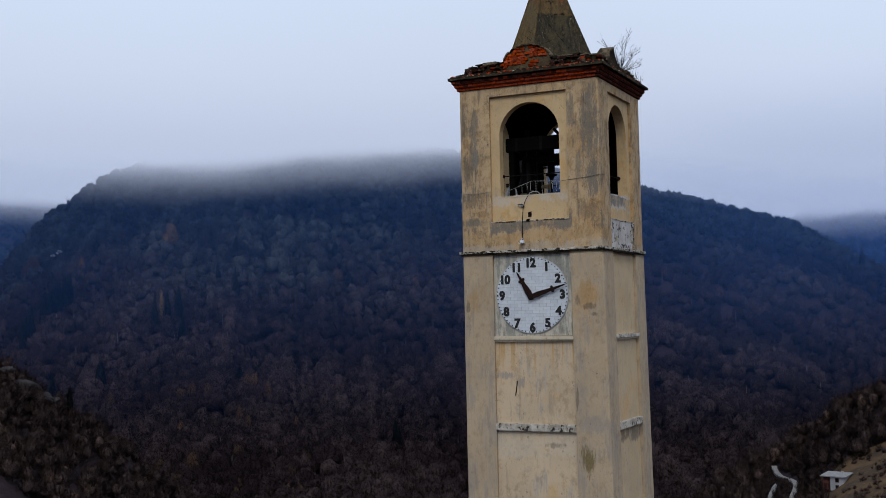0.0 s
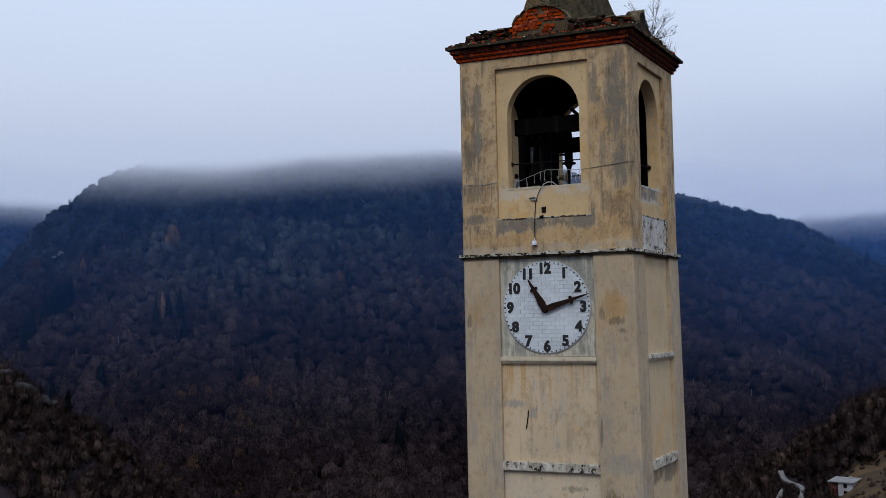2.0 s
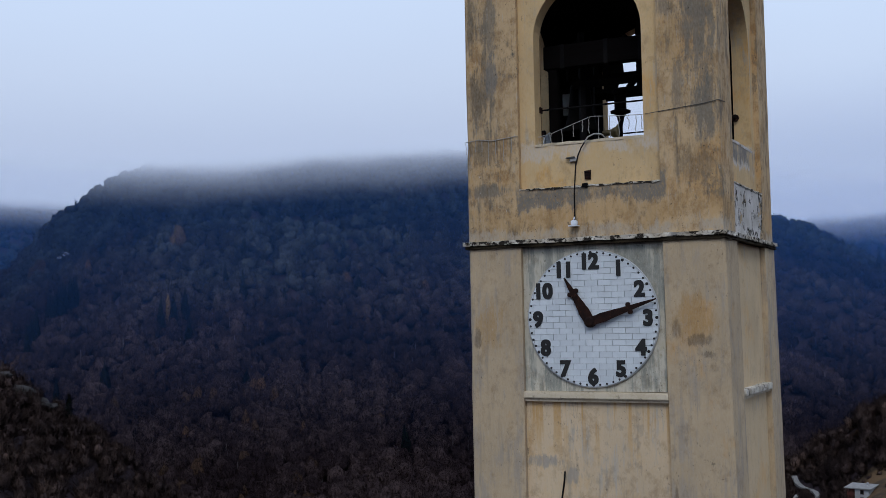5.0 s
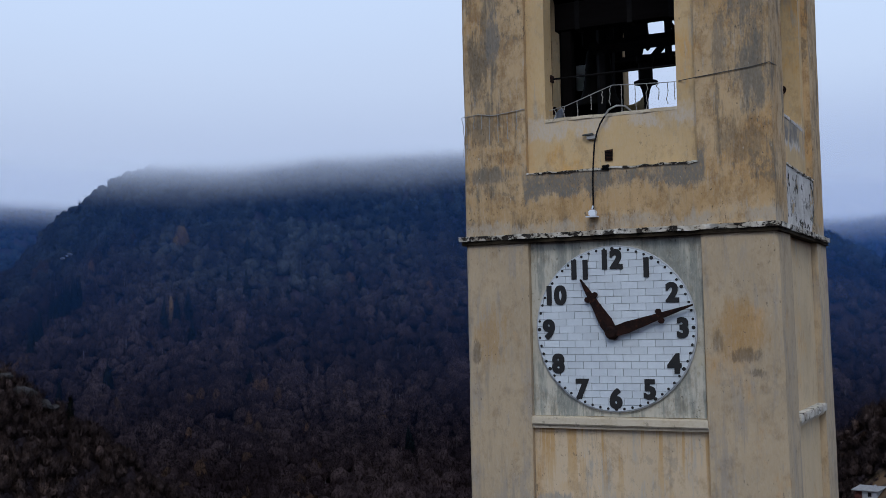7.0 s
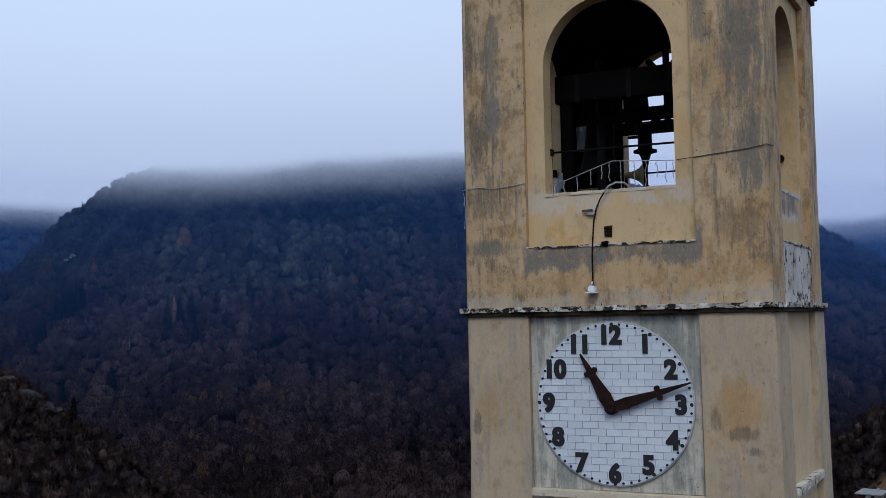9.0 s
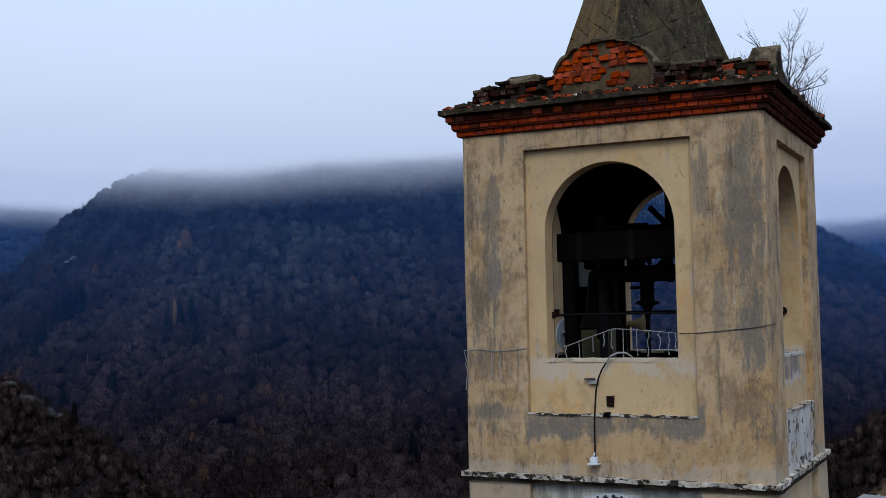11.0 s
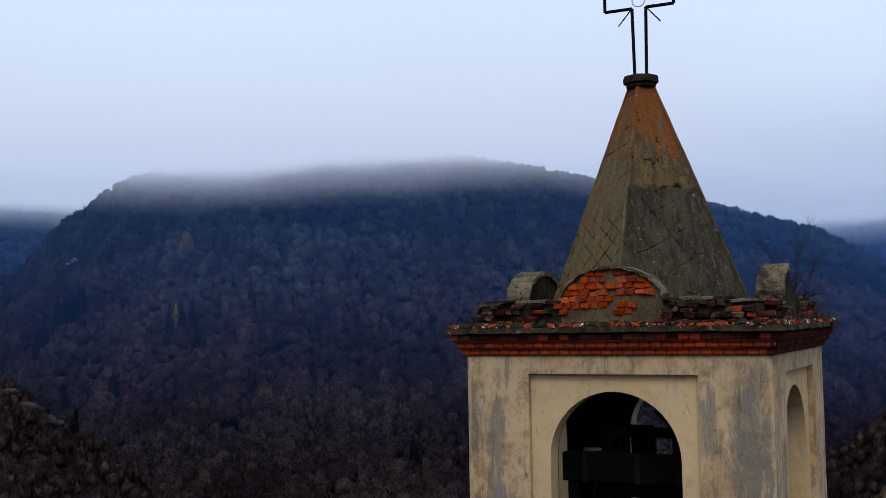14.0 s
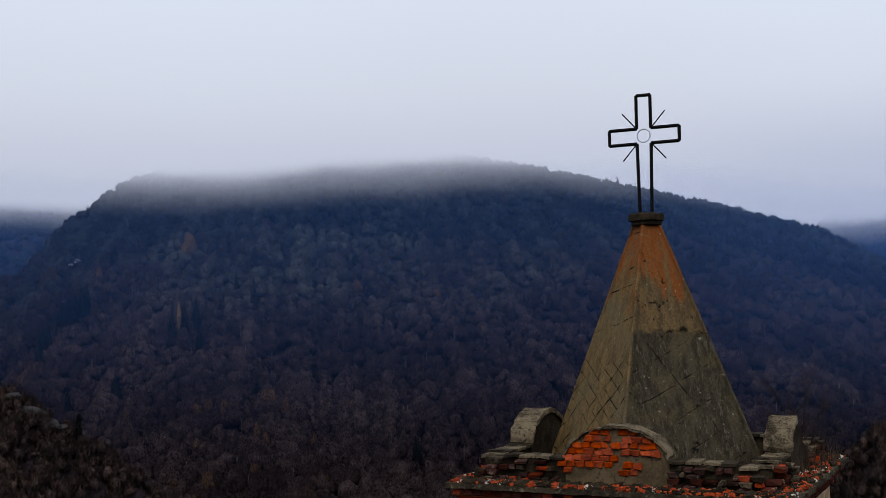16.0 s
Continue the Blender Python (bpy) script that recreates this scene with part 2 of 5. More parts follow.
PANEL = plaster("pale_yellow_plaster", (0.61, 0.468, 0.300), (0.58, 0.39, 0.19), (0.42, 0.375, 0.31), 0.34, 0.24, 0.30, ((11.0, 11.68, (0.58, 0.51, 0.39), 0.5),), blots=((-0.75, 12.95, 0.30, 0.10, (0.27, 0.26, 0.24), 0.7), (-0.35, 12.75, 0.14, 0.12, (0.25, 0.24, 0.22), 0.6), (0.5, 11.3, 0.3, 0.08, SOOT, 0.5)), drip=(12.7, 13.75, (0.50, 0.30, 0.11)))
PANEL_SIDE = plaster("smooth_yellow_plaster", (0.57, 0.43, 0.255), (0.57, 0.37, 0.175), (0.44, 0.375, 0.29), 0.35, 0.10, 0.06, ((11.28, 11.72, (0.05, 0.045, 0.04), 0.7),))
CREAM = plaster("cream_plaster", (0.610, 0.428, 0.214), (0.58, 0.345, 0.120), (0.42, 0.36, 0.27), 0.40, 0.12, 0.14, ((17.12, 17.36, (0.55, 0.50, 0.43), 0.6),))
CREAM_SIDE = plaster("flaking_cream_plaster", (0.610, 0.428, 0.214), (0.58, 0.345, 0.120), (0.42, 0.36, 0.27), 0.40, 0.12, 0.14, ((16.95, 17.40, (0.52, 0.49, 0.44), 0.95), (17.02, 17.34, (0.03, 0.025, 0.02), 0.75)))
SURROUND = plaster("grey_stucco", (0.56, 0.52, 0.42), (0.46, 0.40, 0.25), (0.215, 0.228, 0.200), 0.35, 0.66, 0.35)


def chipped_white(name="worn_white_mortar", tall=1.5, black=0.505):
    """Whitish mortar edge, chipped and blackened in crisp patches."""
    n = Nodes(name, 0.95, spec=0.1)
    col = n.mix(n.span(n.noise(5, 5), 0.35, 0.65), (0.64, 0.60, 0.52), (0.44, 0.385, 0.30))
    chips = n.noise(8.5, 6, n.scaled(1.0, 1.0, tall), 0.68)
    col = n.mix(n.span(chips, black, black + 0.04), col, (0.035, 0.030, 0.025))
    col = n.mix(n.span(n.noise(22, 4), 0.60, 0.66, 0.0, 0.8), col, (0.10, 0.07, 0.045))
    n.bump(n.calc("SUBTRACT", n.noise(20, 5), n.span(chips, 0.49, 0.56)), 0.9, 0.02)
    return n.done(col)


COPING = chipped_white()


def peeling():
    """Whitewash in lilac-grey sheets, torn off in tall black-edged flakes."""
    n = Nodes("peeling_white_plaster", 0.95, spec=0.1)
    torn = n.noise_vec(0.10, 6.0)
    flakes = n.noise(1.0, 6, n.scaled(4.0, 2.4, 3.4, 0.0, torn), 0.66)
    col = n.mix(n.span(n.noise(3.0, 5), 0.36, 0.64), (0.60, 0.57, 0.53), (0.46, 0.43, 0.38))
    col = n.mix(n.span(flakes, 0.60, 0.63), col, (0.40, 0.30, 0.18))
    edge = n.calc("MULTIPLY", n.span(flakes, 0.535, 0.56), n.span(flakes, 0.61, 0.64, 1.0, 0.0))
    col = n.mix(n.calc("MULTIPLY", edge, n.span(n.noise(4.0, 4), 0.42, 0.54)), col, (0.030, 0.026, 0.022))
    n.bump(n.calc("SUBTRACT", n.noise(20, 5), n.span(flakes, 0.54, 0.58)), 0.9, 0.02)
    return n.done(col)


PEELED = peeling()
GREY_LEDGE = chipped_white("weathered_ledge", 0.7, 0.555)
LEDGE = speckled("chipped_pale_plaster", (0.58, 0.50, 0.37), (0.48, 0.39, 0.26), 9, spots=(0.30, 0.25, 0.18), bump=0.4)
# moss on the attic stones, and the painted shadow under the string course
MOSS_AND_SHADE = speckled("dark_moss_and_shade_stone", (0.015, 0.011, 0.0075), (0.044, 0.034, 0.021), 12, spots=(0.007, 0.006, 0.005), bump=0.9, spec=0.04)
SLAB = speckled("speckled_mossy_slab", (0.018, 0.014, 0.010), (0.060, 0.048, 0.030), 14, spots=(0.17, 0.145, 0.10), bump=0.9, spec=0.04)
LICHEN = speckled("lichened_stone", (0.17, 0.135, 0.085), (0.026, 0.020, 0.013), 13, spots=(0.008, 0.007, 0.005), bump=0.9, spec=0.04)
BRICK = speckled("red_brick", (0.30, 0.043, 0.013), (0.19, 0.028, 0.010), 14, spots=(0.085, 0.024, 0.016), bump=0.5, vary=0.12, spec=0.04)
BRICK_BARE = speckled("bare_orange_brick", (0.37, 0.053, 0.009), (0.20, 0.030, 0.009), 24, spots=(0.10, 0.030, 0.016), bump=1.0, vary=0.24, spec=0.04)
BRICK_DARK = speckled("sooty_brick", (0.062, 0.018, 0.012), (0.022, 0.016, 0.013), 16, spots=(0.14, 0.115, 0.095), bump=1.0, vary=0.6, spec=0.04)
MORTAR = speckled("old_mortar", (0.125, 0.092, 0.052), (0.064, 0.046, 0.026), 10, bump=0.9, spots=(0.028, 0.022, 0.016), spec=0.04)
BRICK_BLACKISH = speckled("blackish_red_brick", (0.085, 0.020, 0.011), (0.040, 0.014, 0.009), 10, spots=(0.02, 0.012, 0.009), bump=0.6, vary=0.4, spec=0.04)
MORTAR_RED = speckled("brick_stained_mortar", (0.095, 0.021, 0.011), (0.055, 0.016, 0.010), 14, bump=0.6, spec=0.04)
TILE = speckled("white_glazed_tile", (0.63, 0.67, 0.69), (0.56, 0.60, 0.63), 5, rough=0.42, bump=0.06, vary=0.05, spec=0.4)
GROUT = speckled("grey_grout", (0.46, 0.47, 0.48), (0.38, 0.39, 0.40), 20, bump=0.3)
BLACK = speckled("black_paint", (0.012, 0.012, 0.013), (0.02, 0.019, 0.018), 20, rough=0.6, bump=0.15)
RUST = speckled("rusty_iron", (0.026, 0.012, 0.009), (0.010, 0.007, 0.0065), 18, rough=0.85, bump=0.4, spots=(0.060, 0.022, 0.012), spec=0.08)
# iron, timber, bronze and lining: belfry shade put into their near-black colours
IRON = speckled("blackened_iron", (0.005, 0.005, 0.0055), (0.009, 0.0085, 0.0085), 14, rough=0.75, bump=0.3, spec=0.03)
TIMBER = speckled("shade_dark_timber", (0.004, 0.0035, 0.0035), (0.003, 0.0025, 0.0025), 8, bump=0.5, stretch=(0.3, 3, 3), spec=0.03)
BRONZE = speckled("shade_dark_bronze", (0.004, 0.0042, 0.004), (0.006, 0.0058, 0.005), 6, rough=0.9, bump=0.1, spec=0.03)
DARKROOM = speckled("belfry_shade_plaster", (0.005, 0.0045, 0.0042), (0.003, 0.003, 0.0028), 3, bump=0.3, spec=0.03)
GALV = speckled("galvanised_cover", (0.55, 0.60, 0.66), (0.47, 0.53, 0.60), 10, rough=0.4, bump=0.05)
OCHRE_PAINT = speckled("faded_ochre_paint", (0.34, 0.25, 0.09), (0.26, 0.19, 0.08), 8, rough=0.6, bump=0.1)
OLIVE = speckled("olive_painted_box", (0.15, 0.13, 0.05), (0.10, 0.09, 0.045), 8, rough=0.6, bump=0.1)
CABLE = speckled("black_rubber", (0.008, 0.008, 0.009), (0.012, 0.011, 0.011), 30, rough=0.7, bump=0.1, spec=0.05)
CONDUIT = speckled("pale_grey_cable", (0.34, 0.33, 0.31), (0.25, 0.24, 0.23), 30, rough=0.6, bump=0.1)
WIRE = speckled("thin_grey_wire", (0.34, 0.33, 0.30), (0.24, 0.235, 0.22), 30, rough=0.5, bump=0.0)
DARKWIRE = speckled("thin_dark_wire", (0.05, 0.05, 0.045), (0.08, 0.075, 0.065), 30, rough=0.6, bump=0.0)
WHITE = speckled("white_plastic", (0.72, 0.75, 0.79), (0.66, 0.69, 0.73), 12, rough=0.45, bump=0.05)
PALE_BOARD = speckled("pale_enamel", (0.86, 0.90, 0.90), (0.80, 0.84, 0.84), 12, rough=0.4, bump=0.05)
BARK = speckled("grey_brown_bark", (0.016, 0.011, 0.009), (0.034, 0.024, 0.019), 30, bump=0.5, spec=0.04)
STRAW = speckled("dry_grass", (0.075, 0.05, 0.030), (0.045, 0.030, 0.020), 12, bump=0.0, vary=0.3, spec=0.04)
STONE = speckled("grey_rock", (0.055, 0.05, 0.05), (0.03, 0.028, 0.028), 0.9, bump=0.8, spots=(0.03, 0.03, 0.03), spec=0.04)
HOUSE_WALL = speckled("whitewashed_wall", (0.34, 0.34, 0.35), (0.26, 0.26, 0.26), 1.5, bump=0.2)
HOUSE_ROOF = speckled("pale_stone_slates", (0.23, 0.225, 0.215), (0.17, 0.165, 0.16), 3, bump=0.5, spots=(0.18, 0.17, 0.16))
RED_WOOD = speckled("red_brown_wood", (0.085, 0.025, 0.018), (0.05, 0.018, 0.014), 2, bump=0.2)
PATH_GRIT = speckled("pale_gravel", (0.21, 0.20, 0.19), (0.14, 0.135, 0.125), 0.8, bump=0.3)


def pyramid_material():
    """Cement render over the spire: tan on one face, darker grey-green on the other, rust towards the tip, scored nets
    of cracks.
    """
    n = Nodes("cracked_cement_render", 0.95, spec=0.04)
    brush = n.noise(1.0, 6, n.scaled(11, 11, 1.6), 0.7)
    blur = n.noise(3.0, 6, n.scaled(2.2, 2.2, 1.0), 0.7)
    grit = n.noise(34, 6, rough=0.8)
    tan = n.mix(n.span(brush, 0.36, 0.64), (0.185, 0.124, 0.054), (0.105, 0.074, 0.036))
    tan = n.mix(n.span(n.noise(2.1, 5), 0.45, 0.66, 0.0, 0.6), tan, (0.13, 0.105, 0.062))
    # the face turned to +x: grey-green below a crooked scored line, darker tan above
    ragged = n.calc("MULTIPLY", n.calc("SUBTRACT", blur, 0.5), 0.30)
    level = n.calc("ADD", n.calc("ADD", n.axis(2), ragged), n.calc("MULTIPLY", n.axis(0), 0.06))
    turned = n.span(n.calc("ADD", n.axis(0), n.calc("MULTIPLY", ragged, 0.25)), -0.12, -0.07)
    below = n.span(level, 22.02, 22.10, 1.0, 0.0)
    grey_green = n.mix(n.span(brush, 0.40, 0.62), (0.026, 0.024, 0.018), (0.062, 0.054, 0.036))
    grey_green = n.mix(n.span(n.noise(1.0, 6, n.scaled(24, 24, 4.0), 0.75), 0.54, 0.64, 0.0, 0.7), grey_green, (0.125, 0.110, 0.078))
    grey_green = n.mix(n.span(n.noise(2.2, 5), 0.50, 0.62, 0.0, 0.7), grey_green, (0.082, 0.066, 0.036))
    field = n.calc("MULTIPLY", turned, below)
    col = n.mix(n.calc("MULTIPLY", field, 0.94), tan, grey_green)
    col = n.mix(n.calc("MULTIPLY", n.calc("MULTIPLY", turned, n.span(level, 22.02, 22.10)), 0.8), col, n.mix(n.span(brush, 0.38, 0.60), (0.135, 0.088, 0.040), (0.070, 0.052, 0.030)))
    # rust in long streaks, thickest at the tip
    rust = n.calc("ADD", n.axis(2), n.calc("MULTIPLY", n.calc("SUBTRACT", n.noise(1.0, 5, n.scaled(7, 7, 0.9), 0.65), 0.5), 3.4))
    col = n.mix(n.calc("MULTIPLY", n.span(rust, 22.45, 23.05, 0.0, 0.85), n.span(grit, 0.36, 0.56, 0.45, 1.0)), col, (0.22, 0.060, 0.012))
    # grit, dark rain runs, lichen
    col = n.mix(n.span(grit, 0.44, 0.60, 0.0, 0.55), col, (0.42, 0.39, 0.33), "MULTIPLY")
    col = n.mix(n.span(n.noise(1.0, 6, n.scaled(16, 16, 2.2), 0.75), 0.58, 0.66, 0.0, 0.55), col, (0.026, 0.023, 0.017))
    col = n.mix(n.span(n.noise(9, 5, rough=0.7), 0.665, 0.70, 0.0, 0.8), col, (0.27, 0.23, 0.15))
    col = n.mix(n.span(n.noise(17, 4), 0.665, 0.70, 0.0, 0.8), col, (0.24, 0.21, 0.15))
    wob = n.noise_vec(0.07, 2.6)
    left = n.span(n.axis(0), -0.16, -0.10, 1.0, 0.0)
    thick = n.span(n.noise(7, 4), 0.40, 0.66, 0.10, 1.0)
    nets = None
    for turn, scale, seed in ((0.80, 5.6, 1.5), (-0.70, 5.9, 1.9)):
        m = n.scaled(scale, scale, scale, turn, wob)
        wave = n.calc("ABSOLUTE", n.calc("SUBTRACT", n.calc("FRACT", n.axis(2, m)), 0.5))
        line = n.calc("MULTIPLY", n.span(wave, 0.0, n.calc("MULTIPLY", thick, 0.085), 1.0, 0.0), n.span(n.noise(seed, 3), 0.40, 0.48))
        nets = line if nets is None else n.calc("MAXIMUM", nets, line)
    nets = n.calc("MULTIPLY", nets, n.calc("MULTIPLY", left, n.span(n.axis(2), 21.55, 21.85, 1.0, 0.0)))
    rungs = n.calc("ABSOLUTE", n.calc("SUBTRACT", n.calc("FRACT", n.calc("MULTIPLY", n.calc("ADD", n.axis(2, wob), n.calc("MULTIPLY", n.axis(0), -0.25)), 4.6)), 0.5))
    flat = n.calc("MULTIPLY", n.span(rungs, 0.0, n.calc("MULTIPLY", thick, 0.09), 1.0, 0.0), n.span(n.noise(2.4, 3), 0.38, 0.46))
    flat = n.calc("MULTIPLY", flat, n.calc("MULTIPLY", left, n.span(n.axis(2), 21.95, 22.05)))
    nets = n.calc("MAXIMUM", nets, flat)
    # wide slanting net on the turned face, scored line at the grey-green's upper edge, black specks
    for turn, scale, seed in ((0.62, 2.7, 1.3), (-0.95, 2.3, 2.1)):
        m = n.scaled(scale, scale, scale, turn, wob)
        wave = n.calc("ABSOLUTE", n.calc("SUBTRACT", n.calc("FRACT", n.axis(2, m)), 0.5))
        line = n.calc("MULTIPLY", n.span(wave, 0.0, n.calc("MULTIPLY", thick, 0.040), 0.8, 0.0), n.span(n.noise(seed * 2.2, 4), 0.47, 0.55))
        line = n.calc("MULTIPLY", line, n.calc("MULTIPLY", turned, n.span(n.axis(2), 21.7, 22.2, 1.0, 0.0)))
        nets = n.calc("MAXIMUM", nets, line)
    rim = n.calc("MULTIPLY", n.span(n.calc("ABSOLUTE", n.calc("SUBTRACT", level, 22.06)), 0.0, n.calc("MULTIPLY", thick, 0.05), 1.0, 0.0), turned)
    nets = n.calc("MAXIMUM", nets, n.calc("MULTIPLY", rim, n.span(n.noise(2.0, 3), 0.42, 0.50)))
    specks = n.calc("MULTIPLY", n.span(n.noise(6.5, 5, rough=0.65), 0.605, 0.63), n.calc("MULTIPLY", turned, n.span(n.noise(1.4, 3), 0.48, 0.56)))
    nets = n.calc("MAXIMUM", nets, specks)
    col = n.mix(nets, col, (0.008, 0.007, 0.006))
    n.bump(n.calc("SUBTRACT", n.calc("MULTIPLY", n.noise(12, 6), 0.8), nets), 0.9, 0.02)
    return n.done(col)


RENDERED = pyramid_material()


def woods(name, tones, high=None, rough=1.0, fine=1.0):
    """Twigs and dead leaves: each crown takes its own tone out of three."""
    n = Nodes(name, rough, spec=0.0)
    own = n.t.nodes.new("ShaderNodeAttribute")
    own.attribute_name = "tone"
    swell = n.t.nodes.new("ShaderNodeAttribute")
    swell.attribute_name = "swell"
    n.t.links.new(swell.outputs["Vector"], n.b.inputs["Normal"])
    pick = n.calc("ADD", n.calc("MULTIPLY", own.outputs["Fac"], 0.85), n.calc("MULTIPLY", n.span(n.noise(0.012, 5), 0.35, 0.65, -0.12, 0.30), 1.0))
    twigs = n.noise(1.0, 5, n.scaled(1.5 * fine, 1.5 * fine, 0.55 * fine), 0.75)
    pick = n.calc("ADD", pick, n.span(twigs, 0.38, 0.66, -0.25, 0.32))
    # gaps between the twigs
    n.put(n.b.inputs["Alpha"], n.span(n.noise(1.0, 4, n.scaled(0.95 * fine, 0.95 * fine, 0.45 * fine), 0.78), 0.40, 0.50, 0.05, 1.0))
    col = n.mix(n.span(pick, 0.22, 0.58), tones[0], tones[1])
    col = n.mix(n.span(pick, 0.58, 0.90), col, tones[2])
    if high:
        # greener woods on the upper slopes, in patches
        up = n.calc("ADD", n.axis(2), n.calc("MULTIPLY", n.calc("SUBTRACT", n.noise(0.006, 4), 0.5), 260))
        col = n.mix(n.span(up, 10, 130, 0.0, 0.75), col, n.mix(n.span(pick, 0.30, 0.75), tuple(c * 0.45 for c in high), tuple(c * 1.35 for c in high)))
    return n.done(col)


FOREST = woods("bare_forest_twigs", ((0.0115, 0.0080, 0.0092), (0.0235, 0.0162, 0.0172), (0.040, 0.0282, 0.0282)), (0.034, 0.044, 0.043))
RUSTY = woods("rusty_autumn_leaves", ((0.028, 0.018, 0.0135), (0.044, 0.026, 0.0175), (0.066, 0.038, 0.023)), fine=1.4)
CONIFER = woods("dark_conifer_needles", ((0.003, 0.0045, 0.0045), (0.005, 0.0065, 0.0055), (0.007, 0.0085, 0.0065)))

SCRUB = woods("brown_scrub", ((0.036, 0.0255, 0.0245), (0.060, 0.0410, 0.0370), (0.095, 0.063, 0.050)), fine=1.5)
GOLD = woods("golden_larch_needles", ((0.055, 0.037, 0.022), (0.085, 0.055, 0.030), (0.12, 0.078, 0.042)), fine=1.6)
PALE_ROCK = speckled("pale_cliff_rock", (0.26, 0.25, 0.25), (0.10, 0.09, 0.09), 0.6, bump=0.8, spec=0.05)
PALE_BARK = woods("pale_bark", ((0.040, 0.034, 0.038), (0.060, 0.050, 0.052), (0.085, 0.070, 0.066)))


def hillside():
    n = Nodes("leaf_littered_ground", 1.0, spec=0.05)
    col = n.mix(n.span(n.noise(0.02, 8), 0.4, 0.6), (0.018, 0.013, 0.0155), (0.026, 0.018, 0.020))
    col = n.mix(n.span(n.noise(0.35, 7, rough=0.7), 0.42, 0.60), col, (0.030, 0.021, 0.024))
    n.bump(n.noise(0.4, 6), 1.0, 1.5)
    return n.done(col)


def meadow():
    n = Nodes("winter_meadow", 1.0, spec=0.05)
    col = n.mix(n.span(n.noise(0.12, 8), 0.38, 0.62), (0.100, 0.063, 0.034), (0.052, 0.038, 0.026))
    col = n.mix(n.span(n.noise(0.6, 6), 0.55, 0.7, 0.0, 0.7), col, (0.13, 0.085, 0.045))
    n.bump(n.noise(1.0, 6), 1.0, 0.4)
    return n.done(col)


HILL, MEADOW = hillside(), meadow()


# ---- mesh helpers ----
def mesh_of(name, bm, material, smooth=False):
    me = bpy.data.meshes.new(name)
    bmesh.ops.recalc_face_normals(bm, faces=bm.faces)
    bm.to_mesh(me)
    bm.free()
    if material:
        me.materials.append(material)
    if smooth:
        for p in me.polygons:
            p.use_smooth = True
    return me


def part(name, bm, material, parent, label="", smooth=False):
    ob = new(name, mesh_of(name, bm, material, smooth))
    ob.parent = parent
    return tagged(ob, label)


def empty(name, at, label, category, group="", kind=""):
    ob = new(name)
    ob.empty_display_size = 0.3
    ob.location = at
    return tagged(ob, label, category, group, kind)


def box(bm, x0, x1, y0, y1, z0, z1, m=None):
    vs = [bm.verts.new((x, y, z)) for x in (x0, x1) for y in (y0, y1) for z in (z0, z1)]
    for f in ((0, 1, 3, 2), (4, 6, 7, 5), (0, 4, 5, 1), (2, 3, 7, 6), (0, 2, 6, 4), (1, 5, 7, 3)):
        bm.faces.new([vs[i] for i in f])
    if m:
        bmesh.ops.transform(bm, matrix=m, verts=vs)
    return vs


def bevelled(bm, width=0.01, segments=1):
    bmesh.ops.bevel(bm, geom=list(bm.edges), offset=width, segments=segments, affect="EDGES", profile=0.6, clamp_overlap=True)
    return bm


def roughened(bm, amount, scale, seed=0.0, cuts=0):
    """Cuts long faces and pushes the corners about, for broken edges."""
    if cuts:
        bmesh.ops.subdivide_edges(bm, edges=list(bm.edges), cuts=cuts, use_grid_fill=True)
    for v in bm.verts:
        v.co += noise.noise_vector(v.co * scale + Vector((seed, seed * 0.7, 0))) * amount
    return bm


def tube(points, radius, sides=6, taper=1.0, closed=False):
    """A bent round bar along points."""
    bm = bmesh.new()
    pts = [Vector(p) for p in points]
    rings = []
    last = len(pts) - 1
    for i, p in enumerate(pts):
        a = pts[(i - 1) % len(pts)] if (i or closed) else p
        b = pts[(i + 1) % len(pts)] if (i < last or closed) else p
        d = (b - a).normalized()
        side = d.cross(Vector((0, 0, 1)) if abs(d.z) < 0.9 else Vector((0, 1, 0))).normalized()
        up = side.cross(d)
        r = radius * (1 + (taper - 1) * i / max(last, 1))
        rings.append([bm.verts.new(p + (side * math.cos(k * math.tau / sides) + up * math.sin(k * math.tau / sides)) * r) for k in range(sides)])
    pairs = list(zip(rings, rings[1:])) + ([(rings[-1], rings[0])] if closed else [])
    for a, b in pairs:
        for k in range(sides):
            bm.faces.new((a[k], a[(k + 1) % sides], b[(k + 1) % sides], b[k]))
    if not closed:
        bm.faces.new(rings[0][::-1])
        bm.faces.new(rings[-1])
    return bm


def lathe(profile, sides=32, axis="z"):
    """A turned body from (radius, height) pairs."""
    bm = bmesh.new()
    rings = []
    for r, h in profile:
        ring = []
        for k in range(sides):
            c, s = math.cos(k * math.tau / sides) * r, math.sin(k * math.tau / sides) * r
            ring.append(bm.verts.new((c, s, h) if axis == "z" else (c, h, s)))
        rings.append(ring)
    for a, b in zip(rings, rings[1:]):
        for k in range(sides):
            bm.faces.new((a[k], a[(k + 1) % sides], b[(k + 1) % sides], b[k]))
    bm.faces.new(rings[0][::-1])
    bm.faces.new(rings[-1])
    return bm


def prism(bm, outline, y0, y1):
    """An outline in x and z, drawn out from y0 to y1."""
    a = [bm.verts.new((x, y0, z)) for x, z in outline]
    b = [bm.verts.new((x, y1, z)) for x, z in outline]
    bm.faces.new(a)
    bm.faces.new(b[::-1])
    for k in range(len(a)):
        j = (k + 1) % len(a)
        bm.faces.new((a[j], a[k], b[k], b[j]))


def smoothstep(a, b, v):
    u = np.clip((v - a) / (b - a), 0, 1)
    return u * u * (3 - 2 * u)


